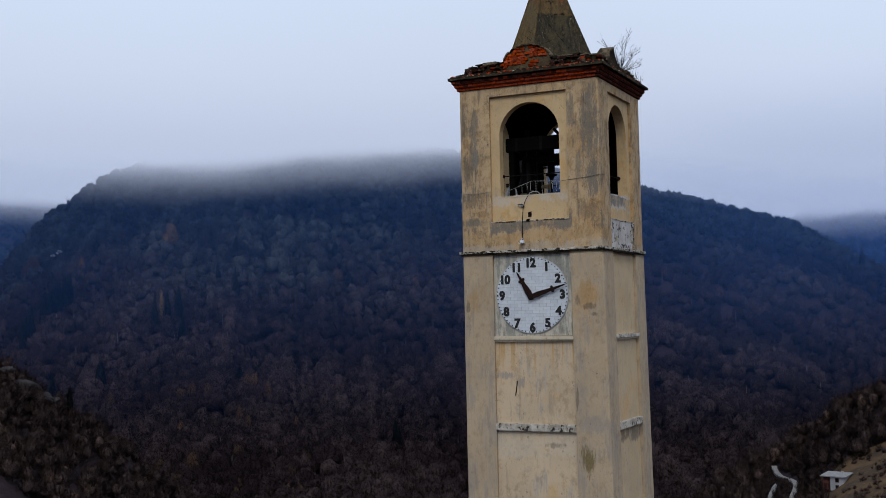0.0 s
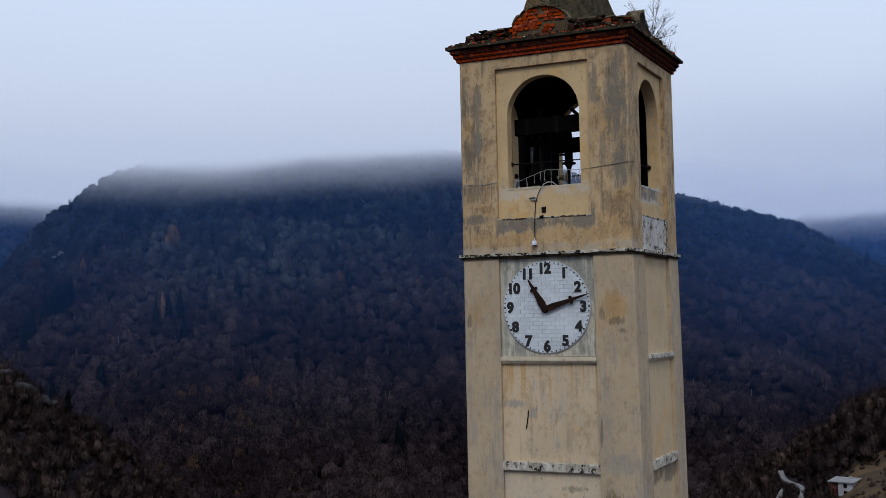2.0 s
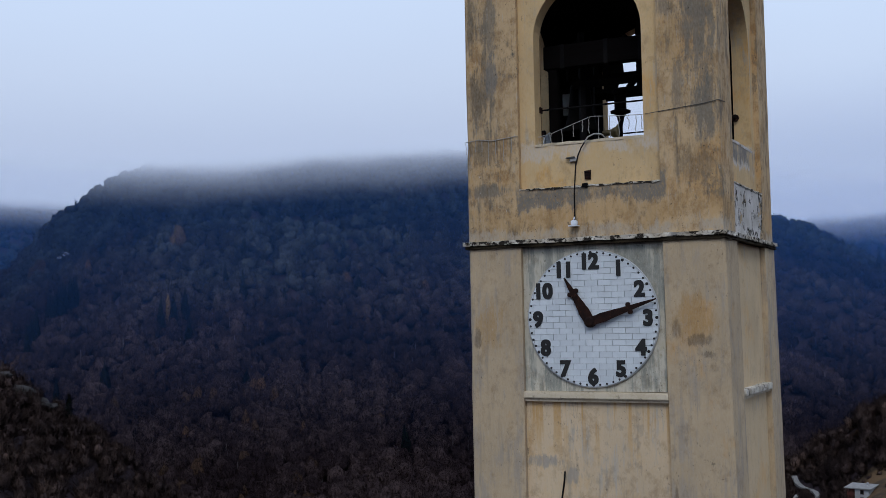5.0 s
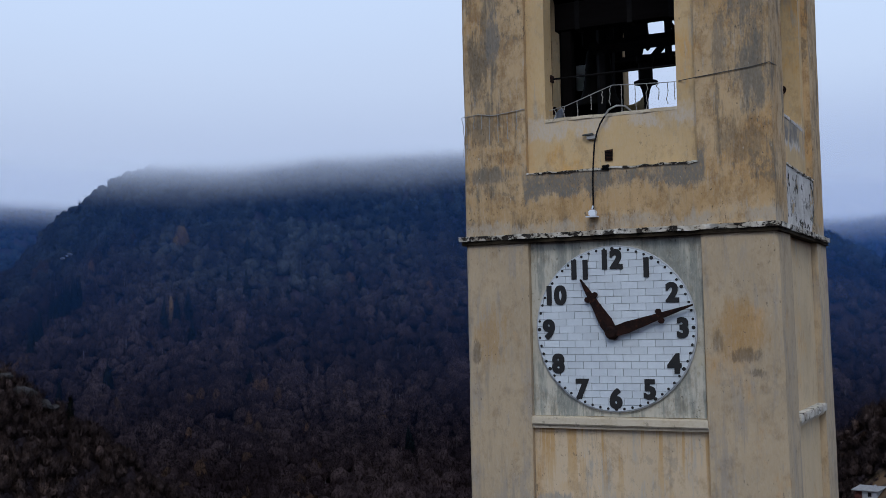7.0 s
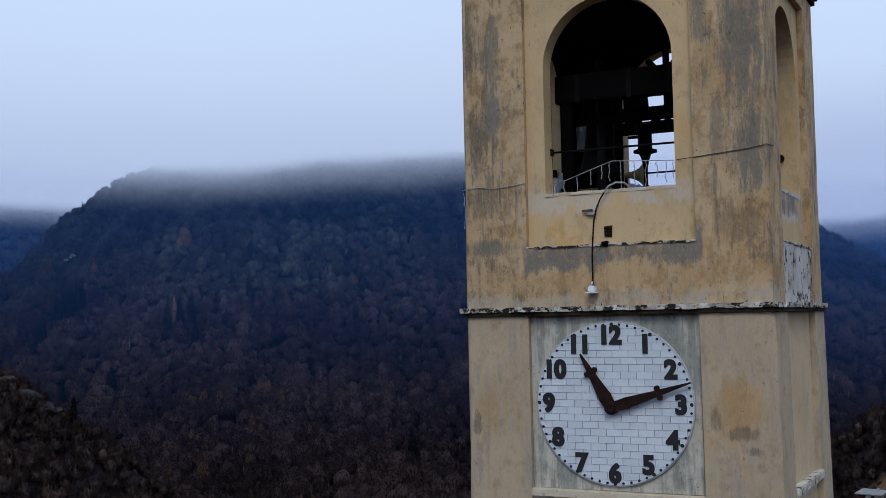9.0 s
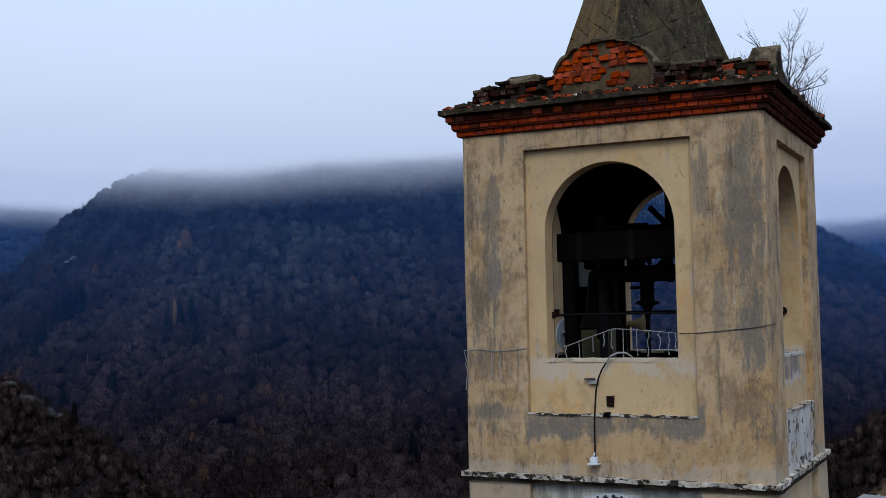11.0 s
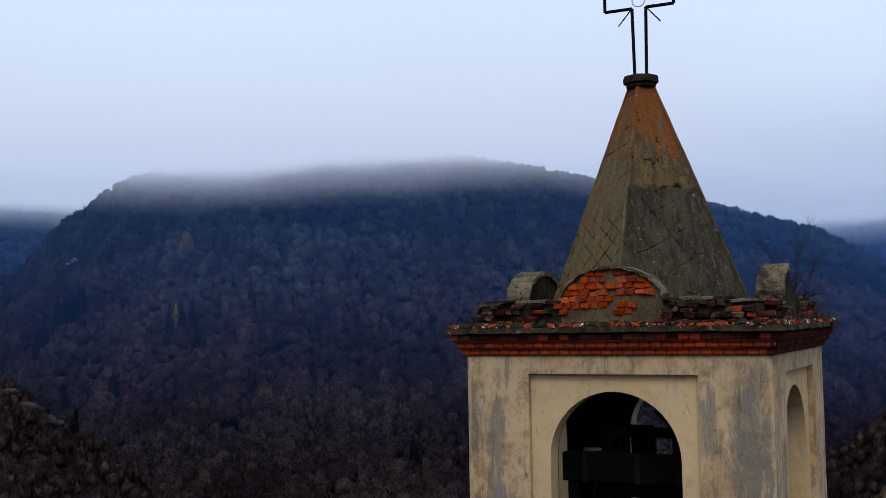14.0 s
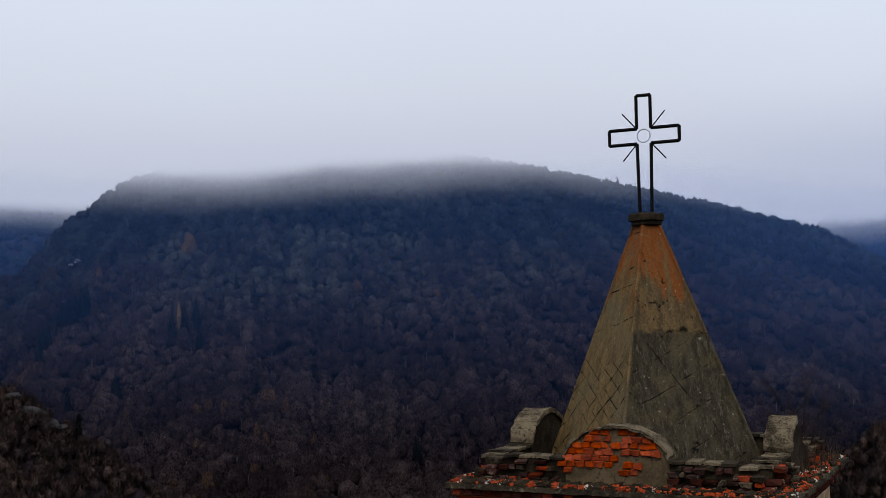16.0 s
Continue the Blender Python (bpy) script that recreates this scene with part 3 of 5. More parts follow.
# ---- the land ----
EYE0 = Vector((10.08, -25.9, 14.45))
AHEAD = math.radians(25.62)
RIDGE_AZ = (-60, -30, -21, -19.6, -18.8, -18, -17.3, -16, -13.4, -9.3, -5, -0.6, 4.2, 7.5, 10.3, 13, 17, 19, 21, 30, 60)
RIDGE_EL = (0.5, 1.0, 2.7, 4.5, 5.3, 5.75, 6.4, 7.2, 8.1, 8.8, 8.9, 8.4, 7.5, 6.75, 6.05, 5.35, 4.2, 3.0, 1.85, 0.5, 0.0)


def wavy(x, y, scale, seed, octaves=4):
    """A smooth sum of waves in place of a noise, quick on arrays."""
    rng = np.random.RandomState(seed)
    out = 0 * x
    for o in range(octaves):
        for _ in range(4):
            a, p = rng.uniform(0, math.tau), rng.uniform(0, math.tau)
            f = scale * 2.0**o * rng.uniform(0.7, 1.3)
            out = out + np.sin((x * math.cos(a) + y * math.sin(a)) * f + p) * 0.5**o * 0.35
    return out


def ribs(az, r):
    """Spurs and gullies of the mountain, which run down to the right."""
    x, y = r * np.sin(np.radians(az)), r * np.cos(np.radians(az))
    across = (x + 0.42 * y * smoothstep(-12, 6, az)) / 13.0 + 1.6 * wavy(x, y, 0.008, 15, 3)
    return (9 + 9 * smoothstep(0, 10, az)) * (0.5 - np.abs(np.sin(across * 0.62))) + 5 * (0.5 - np.abs(np.sin(across * 1.7 + 1)))


def land(az, r):
    """Height of the ground at an azimuth (degrees to the right of the first view) and a distance from the first eye."""
    x, y = r * np.sin(np.radians(az)), r * np.cos(np.radians(az))
    floor = -88 + 6 * wavy(x, y, 0.006, 3)
    near = smoothstep(75, 210, r)
    z = 0.0 * (1 - near) + floor * near
    ridge = np.interp(az, RIDGE_AZ, np.tan(np.radians(RIDGE_EL))) * 1250 + EYE0.z - 9
    up = np.clip((r - 470) / (1250 - 470), 0, 1)
    rise = 0.35 * up + 0.65 * up * up * (3 - 2 * up)
    slope = floor + (ridge - floor) * rise + (9 * wavy(x, y, 0.011, 5) + 8 * wavy(x, y * 0.25, 0.018, 9, 2) + ribs(az, r)) * np.sin(np.clip(up, 0, 1) * math.pi)
    slope = np.where(r > 1250, ridge - (r - 1250) * 0.22, slope)
    z = np.maximum(z, slope)
    far_el = np.interp(az, (-60, -21, -19.6, -18, -10, 10, 16.0, 18.0, 21, 60), (6.8, 6.6, 6.3, 5.8, 2.5, 2.0, 3.6, 5.4, 5.8, 5.6))
    far = np.tan(np.radians(far_el)) * 2600 + EYE0.z + 10 * wavy(x, y, 0.006, 21)
    z = np.maximum(z, np.where(r > 2600, far - (r - 2600) * 0.15, far - (2600 - r) * 0.36))
    # the spur with the house, and the rocky one across the valley
    crest = np.interp(az, (11, 12.5, 14.6, 16, 17.3, 19.1, 20.8, 40, 70), (-9.6, -8.8, -7.7, -6.9, -5.95, -4.65, -4.0, 0, 0))
    top = np.tan(np.radians(crest)) * 470 + EYE0.z
    spur = np.where(r > 470, top - (r - 470) * 0.5, top - (470 - r) * np.interp(az, (12, 16, 20, 40), (0.05, 0.14, 0.17, 0.2))) + 1.2 * wavy(x, y, 0.04, 31)
    spur = spur * smoothstep(10.5, 12.5, az) + (-200) * (1 - smoothstep(10.5, 12.5, az))
    z = np.maximum(z, np.where((r > 240) & (r < 1000), spur, -999))
    crest = np.interp(az, (-70, -40, -21, -19.6, -18.6, -16, -13.5, -11), (4, 2, -2.2, -3.2, -3.9, -6.0, -8.2, -10))
    top = np.tan(np.radians(crest)) * 420 + EYE0.z
    spur = np.where(r > 420, top - (r - 420) * 0.5, top - (420 - r) * 0.18) + 2.0 * wavy(x, y, 0.03, 41)
    spur = np.where(az < -11, spur, -999)
    return np.maximum(z, np.where((r > 240) & (r < 900), spur, -999))


def place(az, r, up=0.0):
    """World places of azimuths and distances, on the ground or up over it."""
    a = AHEAD - np.radians(az)
    return np.stack([EYE0.x - r * np.sin(a), EYE0.y + r * np.cos(a), land(az, r) + up], -1)


def sheet(name, cols, rows, material, height=None, closed=False):
    az, r = np.meshgrid(cols, rows)
    p = place(az.ravel(), r.ravel())
    if height is not None:
        p[:, 2] += height
    n, m = len(rows), len(cols)
    i, j = np.meshgrid(np.arange(n - 1), np.arange(m - 1), indexing="ij")
    a = (i * m + j).ravel()
    quads = np.stack([a, a + 1, a + m + 1, a + m], -1)
    me = bpy.data.meshes.new(name)
    me.from_pydata(p.tolist(), [], quads.tolist())
    me.materials.append(material)
    for poly in me.polygons:
        poly.use_smooth = True
    return new(name, me)


cols = np.unique(np.concatenate([np.linspace(-180, -26, 60), np.linspace(-26, 26, 261), np.linspace(26, 180, 60)]))
rows = np.unique(np.concatenate([np.linspace(0.0, 60, 8), np.linspace(60, 250, 26), np.linspace(250, 1300, 190), np.linspace(1300, 4400, 50)]))
ground = tagged(sheet("ground", cols, rows, HILL), "dark wooded valley sides covered in leaf litter", "ground", kind="structure")

# ---- the tower ----
# The front face lies in y = 0, the plan is a square of 3.6 m round (0, 1.8).
HALF, REC, MID = 1.8, 0.08, Vector((0, 1.8, 0))
tower = empty("bell_tower", (0, 1.73, 0), "square plastered bell tower with recessed panels and a crumbling brick attic", "bell tower")
tower.scale = (1, 0.961, 1)  # the plan is 3.60 m wide and 3.46 m deep
TURNS = [Matrix.Translation(MID) @ Matrix.Rotation(k * math.pi / 2, 4, "Z") @ Matrix.Translation(-MID) for k in range(4)]


def side_part(name, bm, material, k, label="", smooth=False, parent=None):
    """A part drawn for the front and turned to side k (1 is the side that looks along +x)."""
    bmesh.ops.transform(bm, matrix=Matrix.Translation(-MID) @ TURNS[k], verts=list(bm.verts))
    return part(name, bm, material, parent or tower, label, smooth)


def worn_post(z0, z1, seed, inner=None):
    """A corner post with a worn arris; with inner given it is an angle in plan, round a hollow room."""
    bm = bmesh.new()
    steps = int((z1 - z0) / 0.5)
    a, b, c = -HALF, -1.0, 0.035
    rings = []
    for i in range(steps + 1):
        z = z0 + (z1 - z0) * i / steps
        w = [noise.noise(Vector((seed, z * 1.7, q * 3.1))) * 0.010 for q in range(4)]
        plan = [(a + w[0], a + c), (a + c, a + w[1]), (b, a + w[1] * 0.5)]
        plan += [(b, inner), (inner, inner), (inner, b)] if inner else [(b, b)]
        plan += [(a + w[0] * 0.5, b)]
        rings.append([bm.verts.new((x, y, z)) for x, y in plan])
    m = len(rings[0])
    for p, q in zip(rings, rings[1:]):
        for k in range(m):
            bm.faces.new((p[k], p[(k + 1) % m], q[(k + 1) % m], q[k]))
    bm.faces.new(rings[0][::-1])
    bm.faces.new(rings[-1])
    return bm


def arch_wall(bm, half, z0, z1, ah, sill, spring, y0, y1, seg=24):
    """A wall between two faces with a round-headed opening."""
    arc = [(-ah * math.cos(math.pi * k / seg), spring + ah * math.sin(math.pi * k / seg)) for k in range(seg + 1)]
    for y, flip in ((y0, False), (y1, True)):
        def quad(pts):
            vs = [bm.verts.new((x, y, z)) for x, z in pts]
            bm.faces.new(vs[::-1] if flip else vs)
        quad([(-half, z0), (half, z0), (half, sill), (-half, sill)])
        quad([(-half, sill), (-ah, sill), (-ah, spring), (-half, spring)])
        quad([(ah, sill), (half, sill), (half, spring), (ah, spring)])
        quad([(-half, spring), (-ah, spring), (-ah, z1), (-half, z1)])
        quad([(ah, spring), (half, spring), (half, z1), (ah, z1)])
        for p, q in zip(arc, arc[1:]):
            quad([p, q, (q[0], z1), (p[0], z1)])
    rim = [(-ah, sill), *arc, (ah, sill)]
    for p, q in zip(rim, rim[1:] + rim[:1]):
        bm.faces.new([bm.verts.new(c) for c in ((p[0], y0, p[1]), (q[0], y0, q[1]), (q[0], y1, q[1]), (p[0], y1, p[1]))])
    outer = [(-half, z0), (half, z0), (half, z1), (-half, z1)]
    for p, q in zip(outer, outer[1:] + outer[:1]):
        bm.faces.new([bm.verts.new(c) for c in ((p[0], y0, p[1]), (q[0], y0, q[1]), (q[0], y1, q[1]), (p[0], y1, p[1]))])
    bmesh.ops.remove_doubles(bm, verts=list(bm.verts), dist=1e-4)


BAND0, BAND1, TOP = 15.89, 15.99, 20.0
SILL, SPRING, ARCH = 17.315, 18.81, 0.775
LED = ((13.765, 13.90), (11.62, 11.80), (9.5, 9.66))
for k in range(4):
    bm = worn_post(0, BAND0, k + 0.3)
    bmesh.ops.translate(bm, verts=list(bm.verts), vec=(0, 1.8, 0))
    side_part("lower_pilaster", bm, SHAFT, k)
    bm = worn_post(BAND1, TOP, k + 7.3, -1.47)
    bmesh.ops.translate(bm, verts=list(bm.verts), vec=(0, 1.8, 0))
    side_part("upper_pilaster", bm, BELFRY, k)
    # shaft panels between the ledges
    stops = [0, *[z for pair in LED[::-1] for z in pair], BAND0]
    for z0, z1 in zip(stops[::2], stops[1::2]):
        bm = bmesh.new()
        box(bm, -1.0, 1.0, REC, 0.8, z0, z1)
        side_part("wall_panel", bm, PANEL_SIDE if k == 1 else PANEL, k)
    for i, (z0, z1) in enumerate(LED):
        bm = bmesh.new()
        box(bm, -1.0, 1.0, -0.022 if i == 0 else -0.012, 0.8, z0 + (0.04 if i == 0 else 0), z1)
        roughened(bm, 0.010, 3.0, k + i, 0)
        bmesh.ops.bevel(bm, geom=[e for e in bm.edges if e.calc_length() > 1], offset=0.012, segments=2, affect="EDGES")
        side_part("ledge", bm, GREY_LEDGE if i or k == 1 else LEDGE, k)
        if i == 0:
            bm = bmesh.new()
            box(bm, -1.0, 1.0, 0.018, 0.8, z0, z0 + 0.04)
            side_part("ledge_moulding", bm, LEDGE, k)
    # belfry: strips flush with the pilasters, the recessed arch wall between
    bm = bmesh.new()
    box(bm, -1.0, 1.0, 0.002, 0.6, BAND1, 16.69)
    side_part("apron", bm, PEELED if k == 1 else BELFRY, k, "peeling white plaster apron" if k == 1 else "")
    bm = bmesh.new()
    box(bm, -1.0, 1.0, -0.010, 0.07, 16.672, 16.694)
    bmesh.ops.subdivide_edges(bm, edges=[e for e in bm.edges if e.calc_length() > 1], cuts=60)
    for v in bm.verts:
        v.co.z += noise.noise(Vector((v.co.x * 9, k * 3.0, v.co.z * 20))) * 0.022
        v.co.y += noise.noise(Vector((v.co.x * 8, k * 5.0, 7))) * 0.010
    side_part("recess_rim", bm, COPING, k, "crumbled white rim of the recess")
    bm = bmesh.new()
    box(bm, -1.0, 1.0, 0.002, 0.6, 19.785, TOP)
    side_part("frieze", bm, BELFRY, k)
    bm = bmesh.new()
    arch_wall(bm, 1.0, 16.69, 19.785, ARCH, SILL, SPRING, REC, 0.33)
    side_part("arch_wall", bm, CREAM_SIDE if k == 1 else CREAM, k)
    # near-black lining added over the cream inner face, standing for the room's shade
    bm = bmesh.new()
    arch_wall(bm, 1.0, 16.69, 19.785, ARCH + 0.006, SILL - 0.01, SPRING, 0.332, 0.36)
    side_part("inner_lining", bm, DARKROOM, k, "near-black lining added inside the belfry, the room's shade in its colour")
    bm = bmesh.new()
    box(bm, -ARCH + 0.004, ARCH - 0.004, REC - 0.006, 0.36, SILL - 0.03, SILL + 0.006)
    roughened(bm, 0.014, 9, k, 12)
    side_part("window_sill", bm, PEELED if k == 1 else LEDGE, k, "flaking whitewashed sill")
    # string course: a dark strip painted as the slab's shadow, and a broken white slab
    bm = bmesh.new()
    box(bm, -HALF - 0.035, HALF + 0.0345, -0.035, 0.3, BAND0, BAND0 + 0.045)
    roughened(bm, 0.008, 5, k, 7)
    side_part("string_course_bed", bm, MOSS_AND_SHADE, k)
    bm = bmesh.new()
    box(bm, -HALF - 0.062, HALF + 0.0615, -0.062, 0.3, BAND0 + 0.045, BAND1)
    bmesh.ops.subdivide_edges(bm, edges=[e for e in bm.edges if e.calc_length() > 3], cuts=70)
    for v in bm.verts:
        j = noise.noise(Vector((v.co.x * 7, k * 5.0, v.co.z * 9)))
        v.co.y += max(j, -0.1) * 0.045
        v.co.z += noise.noise(Vector((v.co.x * 5, k * 9.0, 3))) * 0.014
    side_part("string_course_slab", bm, COPING, k, "broken whitish slab edge")

# the shaft's +x side leans out towards the foot
for ob in tower.children:
    for v in ob.data.vertices:
        if v.co.x > 0 and v.co.z < BAND0 + 0.01:
            v.co.x += v.co.x / 1.8 * (0.02 + (BAND0 - v.co.z) * 0.0125)

# inside of the belfry, shade put into near-black colour: floor, vault, four corner niches
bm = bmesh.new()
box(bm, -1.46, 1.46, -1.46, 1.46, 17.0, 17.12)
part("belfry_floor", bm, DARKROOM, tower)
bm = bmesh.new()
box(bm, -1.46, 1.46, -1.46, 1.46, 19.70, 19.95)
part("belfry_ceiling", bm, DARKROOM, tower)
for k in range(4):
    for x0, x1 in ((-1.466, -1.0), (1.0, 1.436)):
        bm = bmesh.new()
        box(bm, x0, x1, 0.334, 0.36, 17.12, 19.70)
        side_part("corner_lining", bm, DARKROOM, k, "near-black lining added in the belfry corner, shade in its colour")

# ---- cornice: three brick courses and a mossy slab ----
COURSES = ((20.003, 20.078, 0.045), (20.086, 20.162, 0.092), (20.170, 20.250, 0.140))
for k in range(4):
    for i, (z0, z1, out) in enumerate(COURSES):
        bm = bmesh.new()
        box(bm, -HALF - out + 0.018, HALF + out - 0.0185, -out + 0.018, 0.3, z0 - (0.0 if i == 0 else 0.012), z1)
        side_part("brick_bed", bm, MORTAR_RED, k)
    bm = bmesh.new()
    box(bm, -HALF - 0.215, HALF + 0.2145, -0.215, 0.35, 20.264, 20.322)
    bmesh.ops.subdivide_edges(bm, edges=[e for e in bm.edges if e.calc_length() > 3], cuts=60)
    for v in bm.verts:
        v.co.y += noise.noise(Vector((v.co.x * 4, k * 3.0, v.co.z * 6))) * 0.03
        v.co.z += noise.noise(Vector((v.co.x * 6, k * 7.0, 1))) * 0.007
    roughened(bm, 0.010, 14, k + 2.0)
    side_part("cornice_slab", bm, SLAB, k, "dark mossy cornice slab")
bm = bmesh.new()
box(bm, -1.55, 1.55, -1.55, 1.55, 20.05, 20.33)
part("roof_deck", bm, MOSS_AND_SHADE, tower)

# ---- spire ----
SPX, SPY, TIP, FOOT = -0.10, 0.143, 23.82, 20.30


def spire():
    bm = bmesh.new()
    levels = 14
    rings = []
    for i in range(levels + 1):
        z = FOOT + (23.42 - FOOT) * i / levels
        r = 1.33 * (TIP - z) / (TIP - 20.5)
        ring = []
        for q in range(4):
            a0, a1 = math.radians(-90 + 90 * q), math.radians(-90 + 90 * (q + 1))
            p0, p1 = Vector((math.cos(a0), math.sin(a0), 0)) * r, Vector((math.cos(a1), math.sin(a1), 0)) * r
            for s in range(6):
                p = p0.lerp(p1, s / 6)
                wob = noise.noise(Vector((p.x * 3, p.y * 3, z * 3))) * 0.018
                p = p * (1 + wob)
                ring.append(bm.verts.new((SPX + p.x, SPY + p.y, z)))
        rings.append(ring)
    n = len(rings[0])
    for a, b in zip(rings, rings[1:]):
        for k in range(n):
            bm.faces.new((a[k], a[(k + 1) % n], b[(k + 1) % n], b[k]))
    bm.faces.new(rings[-1])
    part("spire", bm, RENDERED, tower, "brown-grey cement-rendered spire with black cracks")
    for q in range(4):
        a = math.radians(-90 + 90 * q)
        pts = []
        for i in range(15):
            z = FOOT + (23.40 - FOOT) * i / 14
            r = 1.33 * (TIP - z) / (TIP - 20.5) - 0.012
            j = noise.noise(Vector((q * 4, 0, z * 5))) * 0.010
            pts.append((SPX + math.cos(a) * r + j, SPY + math.sin(a) * r, z))
        part("hip_roll", tube(pts, 0.040, 6, 0.7), RENDERED, tower)
    bm = lathe([(0.17, 23.38), (0.20, 23.40), (0.20, 23.44), (0.235, 23.45), (0.24, 23.52), (0.225, 23.54)], 8)
    roughened(bm, 0.012, 6, 2)
    bmesh.ops.translate(bm, verts=list(bm.verts), vec=(SPX, SPY, 0))
    part("cap_stone", bm, MOSS_AND_SHADE, tower, "dark stone cap slab")


spire()


# ---- attic: broken parapets with a round gable on each side ----
GH = 0.61


def gable_line(x):
    """Height of the gable's top over the cornice at x from its middle."""
    u = min(abs(x) / GH, 1.0)
    return 20.66 + 0.36 * math.sqrt(max(0.0, 1 - u * u)) ** 1.15


GABLE = [x * GH / 12 for x in range(-12, 13)]
for k in range(4):
    # the gable above the +x side has lost its farther half
    line = [x for x in GABLE if k != 1 or x < -0.08]
    bm = bmesh.new()
    outline = [(-GH, 20.33), (GH, 20.33)] + ([(GH, 20.60), (0.30, 20.66), (0.02, 20.78)] if k == 1 else []) + [(x, gable_line(x) - 0.03) for x in line[::-1]]
    prism(bm, outline, 0.105 if k == 0 else 0.07, 0.34)
    side_part("gable_wall", bm, MORTAR if k == 0 else MOSS_AND_SHADE, k, "round gable, its plaster fallen from the bricks" if k == 0 else "dark mossy round gable")
    # coping that follows the curve, in slabs
    for i, (a, b) in enumerate(zip(line[::3], line[3::3])):
        xs = [a + (b - a) * s / 4 + (0.004 if s == 0 else -0.004 if s == 4 else 0) for s in range(5)]
        t = 0.055 if k else 0.030
        outline = [(x, gable_line(x) - 0.03) for x in xs] + [(x * 1.02, gable_line(x) - 0.03 + t) for x in xs[::-1]]
        if k == 0 and i in (1, 2):
            outline = [(x, gable_line(x) - 0.03) for x in xs] + [(x, gable_line(x) - 0.012) for x in xs[::-1]]
        bm = bmesh.new()
        prism(bm, outline, 0.05, 0.37)
        roughened(bm, 0.022, 9, i + k * 3, 1)
        side_part("coping_slab", bm, LICHEN, k)
    # low parapet core
    for s in (-1, 1):
        bm = bmesh.new()
        x = sorted((s * GH, s * 1.55))
        box(bm, x[0], x[1], 0.11, 0.30, 20.33, 20.60)
        side_part("parapet_core", bm, MOSS_AND_SHADE, k)
        for i in range(5):
            bm = bmesh.new()
            x0 = 0.60 + i * 0.195
            x = sorted((s * x0, s * (x0 + 0.19 - 0.02 * (i % 2))))
            box(bm, x[0], x[1], 0.05 + 0.02 * ((i * 7 + k) % 3), 0.36, 20.612 - 0.03 * (i == 4), 20.640 - 0.03 * (i == 4) + 0.006 * ((i + k) % 2))
            roughened(bm, 0.018, 7, k + s + i, 2)
            side_part("parapet_coping", bm, LICHEN if (i + k) % 3 else MOSS_AND_SHADE, k)


# ---- clock ----
CZ, CR = 14.885, 0.93
clock = empty("tower_clock", (0, REC, CZ), "round white-tiled clock face with black numerals and rusty hands", "clock")


def local_part(name, bm, material, parent, label="", at=Vector((0, REC, CZ))):
    bmesh.ops.translate(bm, verts=list(bm.verts), vec=-at)
    return part(name, bm, material, parent, label)


bm = bmesh.new()
box(bm, -0.996, 0.996, REC - 0.012, REC + 0.02, 13.905, BAND0 - 0.003)
part("clock_surround", bm, SURROUND, tower, "grey-green stucco square round the clock").location = (0, -1.8, 0)
bm = lathe([(CR - 0.015, -0.045), (CR - 0.010, -0.05), (CR, -0.046), (CR, 0.0)], 72, "y")
part("clock_disc", bm, GROUT, clock)


def clipped_tile(x0, x1, z0, z1, radius):
    """A tile cut to the round face, or None."""
    pts = [(x0, z0), (x1, z0), (x1, z1), (x0, z1)]
    if all(math.hypot(*p) > radius for p in pts):
        return None
    if all(math.hypot(*p) <= radius for p in pts):
        return pts
    out = []
    for p, q in zip(pts, pts[1:] + pts[:1]):
        for s in range(6):
            c = (p[0] + (q[0] - p[0]) * s / 6, p[1] + (q[1] - p[1]) * s / 6)
            d = math.hypot(*c)
            if d > radius:
                c = (c[0] * radius / d, c[1] * radius / d)
            if not out or math.hypot(c[0] - out[-1][0], c[1] - out[-1][1]) > 0.004:
                out.append(c)
    if len(out) > 2 and math.hypot(out[0][0] - out[-1][0], out[0][1] - out[-1][1]) < 0.004:
        out.pop()
    return out if len(out) > 2 else None


TW, TH, GAP = 0.186, 0.0805, 0.0050
row = 0
z = -CR
while z < CR:
    x = -CR - (TW / 2 if row % 2 else 0)
    while x < CR:
        pts = clipped_tile(x + GAP / 2, x + TW - GAP / 2, z + GAP / 2, z + TH - GAP / 2, CR - 0.016)
        if pts:
            bm = bmesh.new()
            prism(bm, pts, -0.056 - random.uniform(0, 0.0012), -0.044)
            part("tile", bm, TILE, clock)
        x += TW
    z += TH
    row += 1


def text_mesh(body, size, depth, bold):
    cu = bpy.data.curves.new("numeral", "FONT")
    cu.body, cu.size, cu.extrude, cu.offset = body, size, depth, bold
    cu.align_x = cu.align_y = "CENTER"
    cu.resolution_u = 6
    tmp = bpy.data.objects.new("numeral", cu)
    scene.collection.objects.link(tmp)
    me = bpy.data.meshes.new_from_object(tmp.evaluated_get(bpy.context.evaluated_depsgraph_get()))
    bpy.data.objects.remove(tmp)
    bpy.data.curves.remove(cu)
    me.materials.clear()
    me.materials.append(BLACK)
    xs = [v.co.x for v in me.vertices]
    ys = [v.co.y for v in me.vertices]
    mid = Vector(((min(xs) + max(xs)) / 2, (min(ys) + max(ys)) / 2, 0))
    for v in me.vertices:
        v.co -= mid
        v.co.x *= 0.96
    me.transform(Matrix.Rotation(math.pi / 2, 4, "X"))
    # heavier strokes: the same figure again, a little aside
    bm = bmesh.new()
    for i, (dx, dz) in enumerate(((0, 0), (-0.007, 0.004), (0.007, 0.004), (-0.007, -0.004), (0.007, -0.004))):
        me.transform(Matrix.Translation((dx, -0.0004 * i, dz)))
        bm.from_mesh(me)
